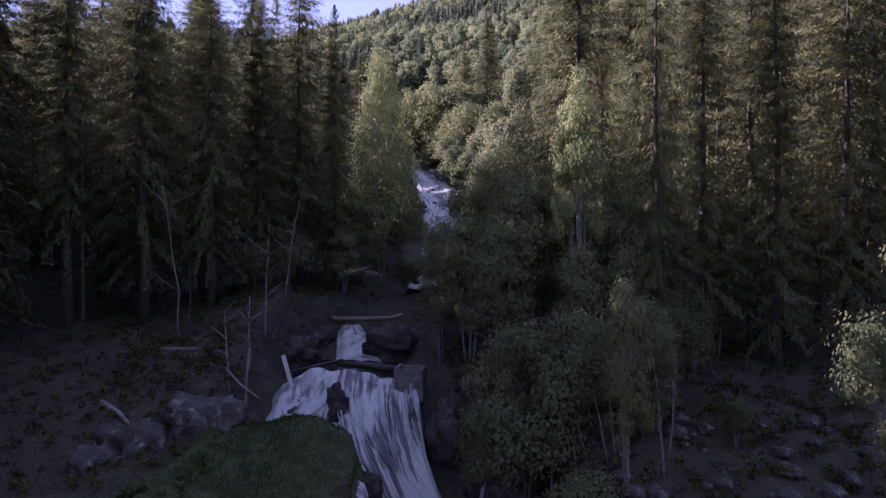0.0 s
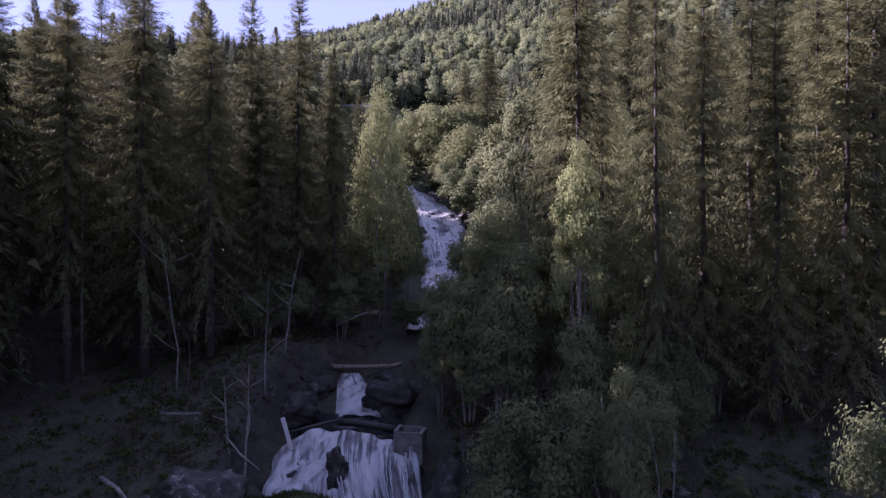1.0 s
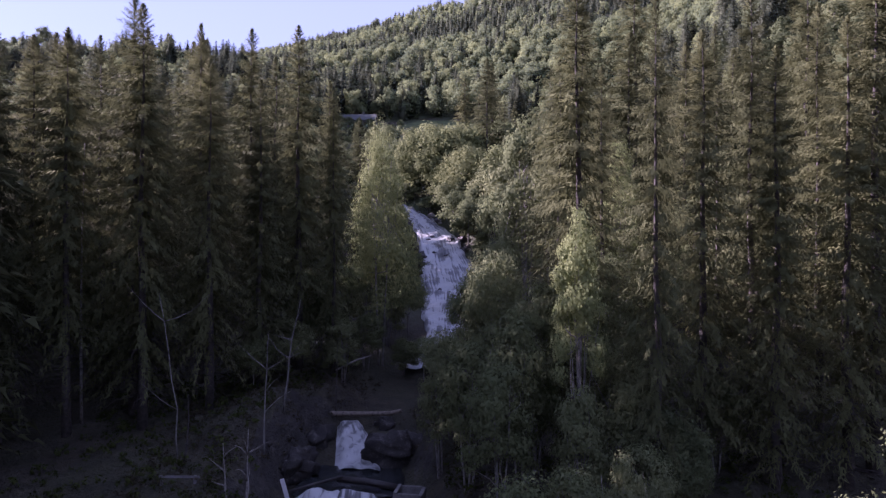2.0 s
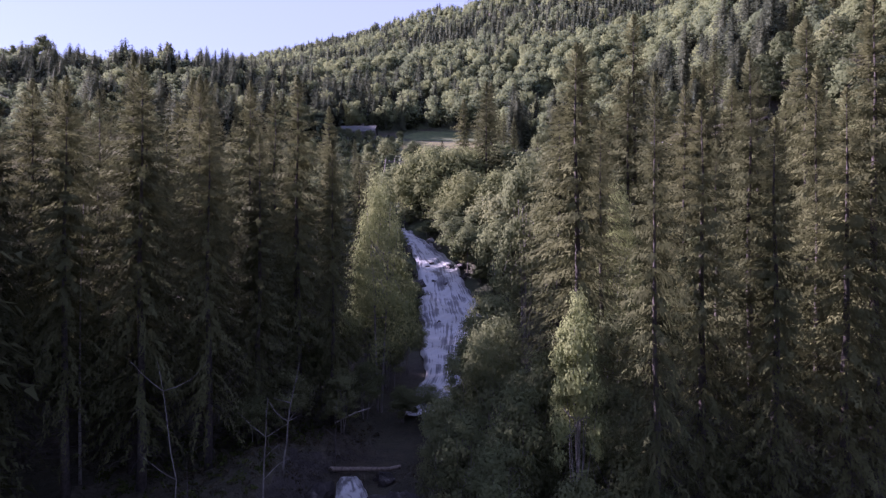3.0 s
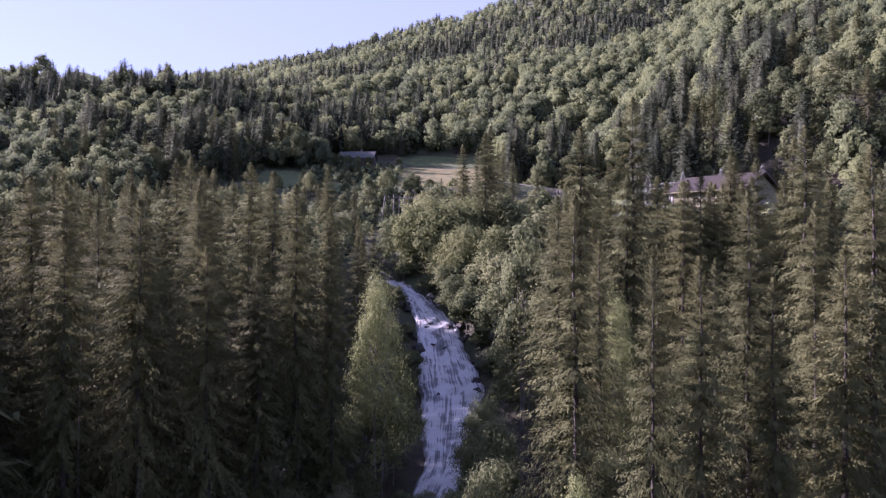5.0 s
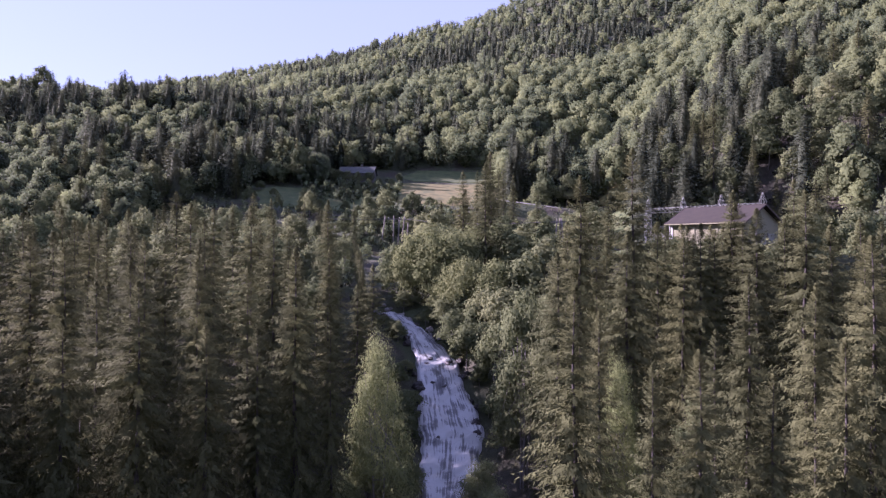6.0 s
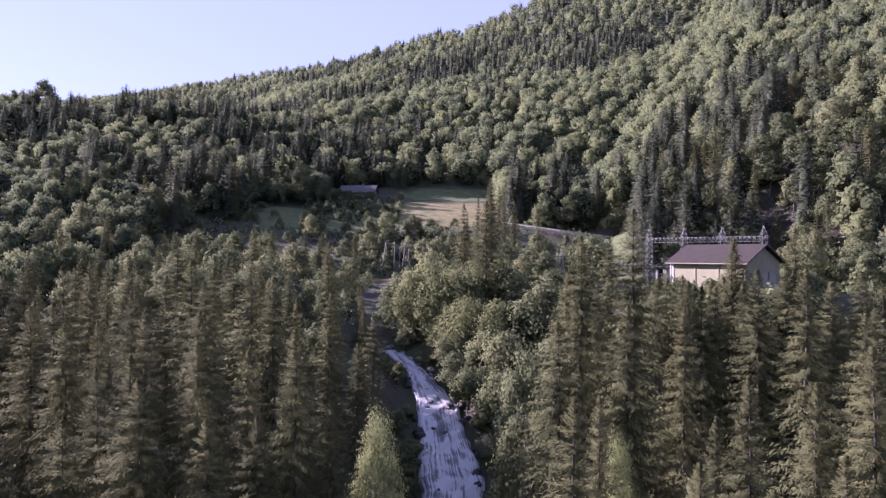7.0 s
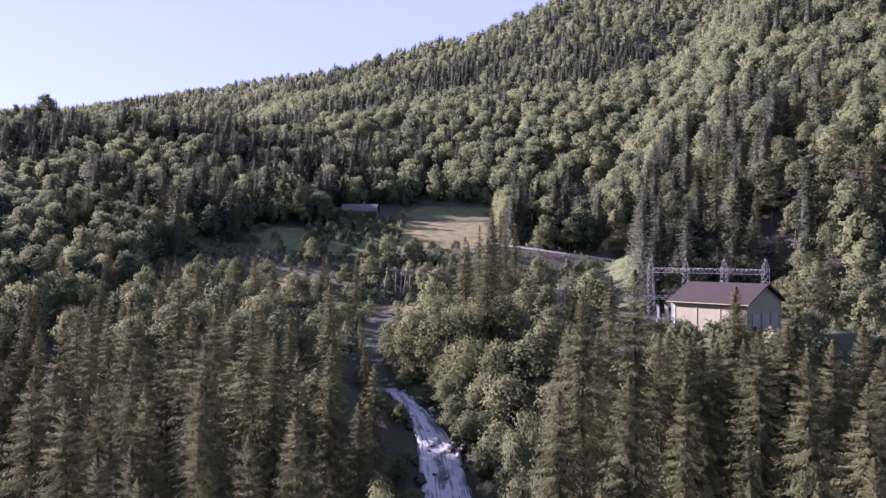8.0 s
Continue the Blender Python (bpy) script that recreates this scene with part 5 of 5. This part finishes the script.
for nm, a, b in (("post", (-8.0, -5.0, 31.5), (-8.0, -5.0, 36.4)), ("post", (2.4, -9.0, 31.5), (2.4, -9.0, 37.6)), ("beam", (-8.0, -5.0, 36.4), (2.4, -5.0, 36.4)), ("beam", (-8.0, -7.0, 36.1), (2.4, -7.0, 36.1)), ("beam", (-0.5, -9.0, 37.6), (4.0, -9.0, 37.6)), ("brace", (-0.5, -9.0, 37.6), (2.4, -9.0, 36.8)), ("post", (2.4, -5.0, 31.5), (2.4, -5.0, 36.4)), ("post", (-8.0, -7.0, 31.5), (-8.0, -7.0, 36.1)), ("post", (2.4, -7.0, 31.5), (2.4, -7.0, 36.1))):
    bm = bmesh.new()
    lattice(bm, (bx + a[0], by + a[1], a[2]), (bx + b[0], by + b[1], b[2]), 0.3, 0.3, 8, 0.018)
    part(nm, bm, M_STEEL, low)


def insulator(x, y):
    ob = thing("insulator_column", "grey porcelain insulator column on a steel stand", "insulator", "insulators of the substation", (x, y, 32.1))
    bm = bmesh.new()
    lattice(bm, (0, 0, -0.3), (0, 0, 2.2), 0.4, 0.35, 3, 0.03)
    part("stand", bm, M_STEEL, ob)
    bm = bmesh.new()
    zs = [2.2 + 0.1 * k for k in range(16)]
    tube(bm, [(0, 0, z) for z in zs], [0.12 if k % 2 else 0.2 for k in range(16)], 8)
    part("porcelain", bm, M_PORCELAIN, ob)
    bm = bmesh.new()
    tube(bm, [(0, 0, 3.7), (0, 0, 3.95)], [0.16, 0.16], 8)
    part("cap", bm, M_STEEL, ob)
    return ob


for i in range(3):
    for j in range(2):
        insulator(33.2 + 1.25 * i - 0.7 * j, 109.5 - 0.3 * i + 3.0 * j)
cab = thing("switch_cabinet", "grey metal switch cabinet in the yard", "cabinet", at=(32.6, 108.0, 32.1))
part("body", block(0, 0, -0.3, 1.5, 0.9, 1.9, 0.03), M_STEEL, cab)
part("roof", block(-0.08, -0.08, 1.9, 1.58, 0.98, 2.0, 0.02), M_STEEL, cab)
part("door", block(0.1, -0.03, 0.15, 1.4, -0.003, 1.75, 0.01), M_CREAMDOOR, cab)


# ---- power line ----
def pole(x, y, z, top, lean=0.0, arm=0.0, label="grey wooden power pole in a clearing"):
    ob = thing("power_pole", label, "pole", "poles of the power line", (x, y, z))
    bm = bmesh.new()
    tube(bm, [(0, 0, -0.6), (lean * 0.5, 0, (top - z) / 2), (lean, 0, top - z)], [0.16, 0.14, 0.11], 8)
    part("shaft", bm, M_POLE, ob)
    if arm:
        part("crossarm", block(lean - arm, -0.09, top - z - 0.75, lean + arm, 0.09, top - z - 0.57), M_POLE, ob)
        for k in range(3):
            bm = bmesh.new()
            xx = lean + arm * (k - 1) * 0.9
            tube(bm, [(xx, 0, top - z - 0.57), (xx, 0, top - z - 0.45), (xx, 0, top - z - 0.3)], [0.05, 0.08, 0.04], 6)
            part("insulator", bm, M_PORCELAIN, ob)
    return ob


for x, y, top, lean, arm in ((-13.0, 153, 41.0, 0.9, 0.0), (-10.4, 153, 41.1, 0.2, 1.3), (-9.3, 152, 40.2, 0.3, 0.0), (-8.7, 153, 41.0, 0.8, 1.1), (-7.5, 154, 39.6, 0.3, 0.0)):
    pole(x, y, ground_at(x, y), top, lean, arm)
frame_pole = thing("braced_pole", "braced wooden power pole with three legs", "pole", at=(19.2, 115, ground_at(19.2, 115)))
hz = 38.7 - ground_at(19.2, 115)
for dx, dy in ((-1.3, 0.0), (0.3, 0.6), (0.9, -0.4)):
    bm = bmesh.new()
    tube(bm, [(dx, dy, -0.6), (dx * 0.3, dy * 0.3, hz)], [0.15, 0.11], 7)
    part("leg", bm, M_POLE, frame_pole)
part("crossarm", block(-1.4, -0.08, hz - 0.7, 1.4, 0.08, hz - 0.52), M_POLE, frame_pole)


def wire(a, b, sag, r=0.018):
    bm = bmesh.new()
    pts = [tuple(Vector(a).lerp(Vector(b), k / 14) - Vector((0, 0, sag * 4 * (k / 14) * (1 - k / 14)))) for k in range(15)]
    tube(bm, pts, [r] * 15, 4)
    return tagged(part("power_wire", bm, M_WIRE), "thin grey power line sagging across the valley", "wire", "wires of the power line")


for k in range(3):
    wire((-120, 190 + 2 * k, 64.5 - 0.9 * k), (-11.4 + 1.1 * k, 153, 40.5), 4.5, 0.028)
    wire((-120, 178 + 2 * k, 60.5 - 0.9 * k), (-9.5 + 0.9 * k, 153, 40.3), 5.0, 0.028)
    wire((-9.0 + 0.9 * k, 153, 40.5), (19.2 - 1.2 + 1.2 * k, 115, 38.3), 0.8)
    wire((18.2 + 1.2 * k, 115, 38.3), (39.2, 133.0 - 1.0 * k, 40.6), 0.7)
    wire((53.5, 118, 41.0 + 0.7 * k), (120, 150 + 2 * k, 43.5 + 0.9 * k), 1.6)


# ---- farm and shed above the meadow ----
def cottage(name, label, x, y, turn, L, W, E, R, wall, roof):
    ob = tagged(new(name), label, "house")
    z = ground_at(x, y)
    ob.matrix_basis = pose(x, y, z, 0, 0, turn)
    part("wall", prism([(0, -1.5), (W, -1.5), (W, E), (W / 2, R - 0.1), (0, E)], 0, L), wall, ob)
    for y0, y1 in ((-0.5, W / 2), (W + 0.5, W / 2)):
        ze = E - 0.5 * (R - E) / (W / 2)
        part("roof_slope", prism([(y0, ze + 0.02), (y1, R + 0.02), (y1, R + 0.18), (y0, ze + 0.18)], -0.5, L + 0.5), roof, ob)
    n = max(1, int(L // 2.6))
    for i in range(n):
        xx = (i + 0.5) * L / n
        w = part("window", block(xx - 0.5, -0.05, 0.9, xx + 0.5, -0.003, 2.0), M_GREY, ob)
        part("pane", block(xx - 0.4, -0.07, 1.0, xx + 0.4, -0.053, 1.9), M_GLASS, w)
    part("chimney", block(L * 0.6, W / 2 - 0.35, R - 0.2, L * 0.6 + 0.6, W / 2 + 0.35, R + 0.8), M_CONCRETE, ob)
    return ob


cottage("farmhouse", "grey weathered farmhouse behind bushes above the meadow", -30.5, 212, -4, 10, 6.0, 2.3, 4.3, M_GREY, M_SLATE)
cottage("shed", "small pale shed on the wooded slope", -108, 196, 10, 3.4, 3.0, 2.2, 3.2, M_TRIM, M_GREY)
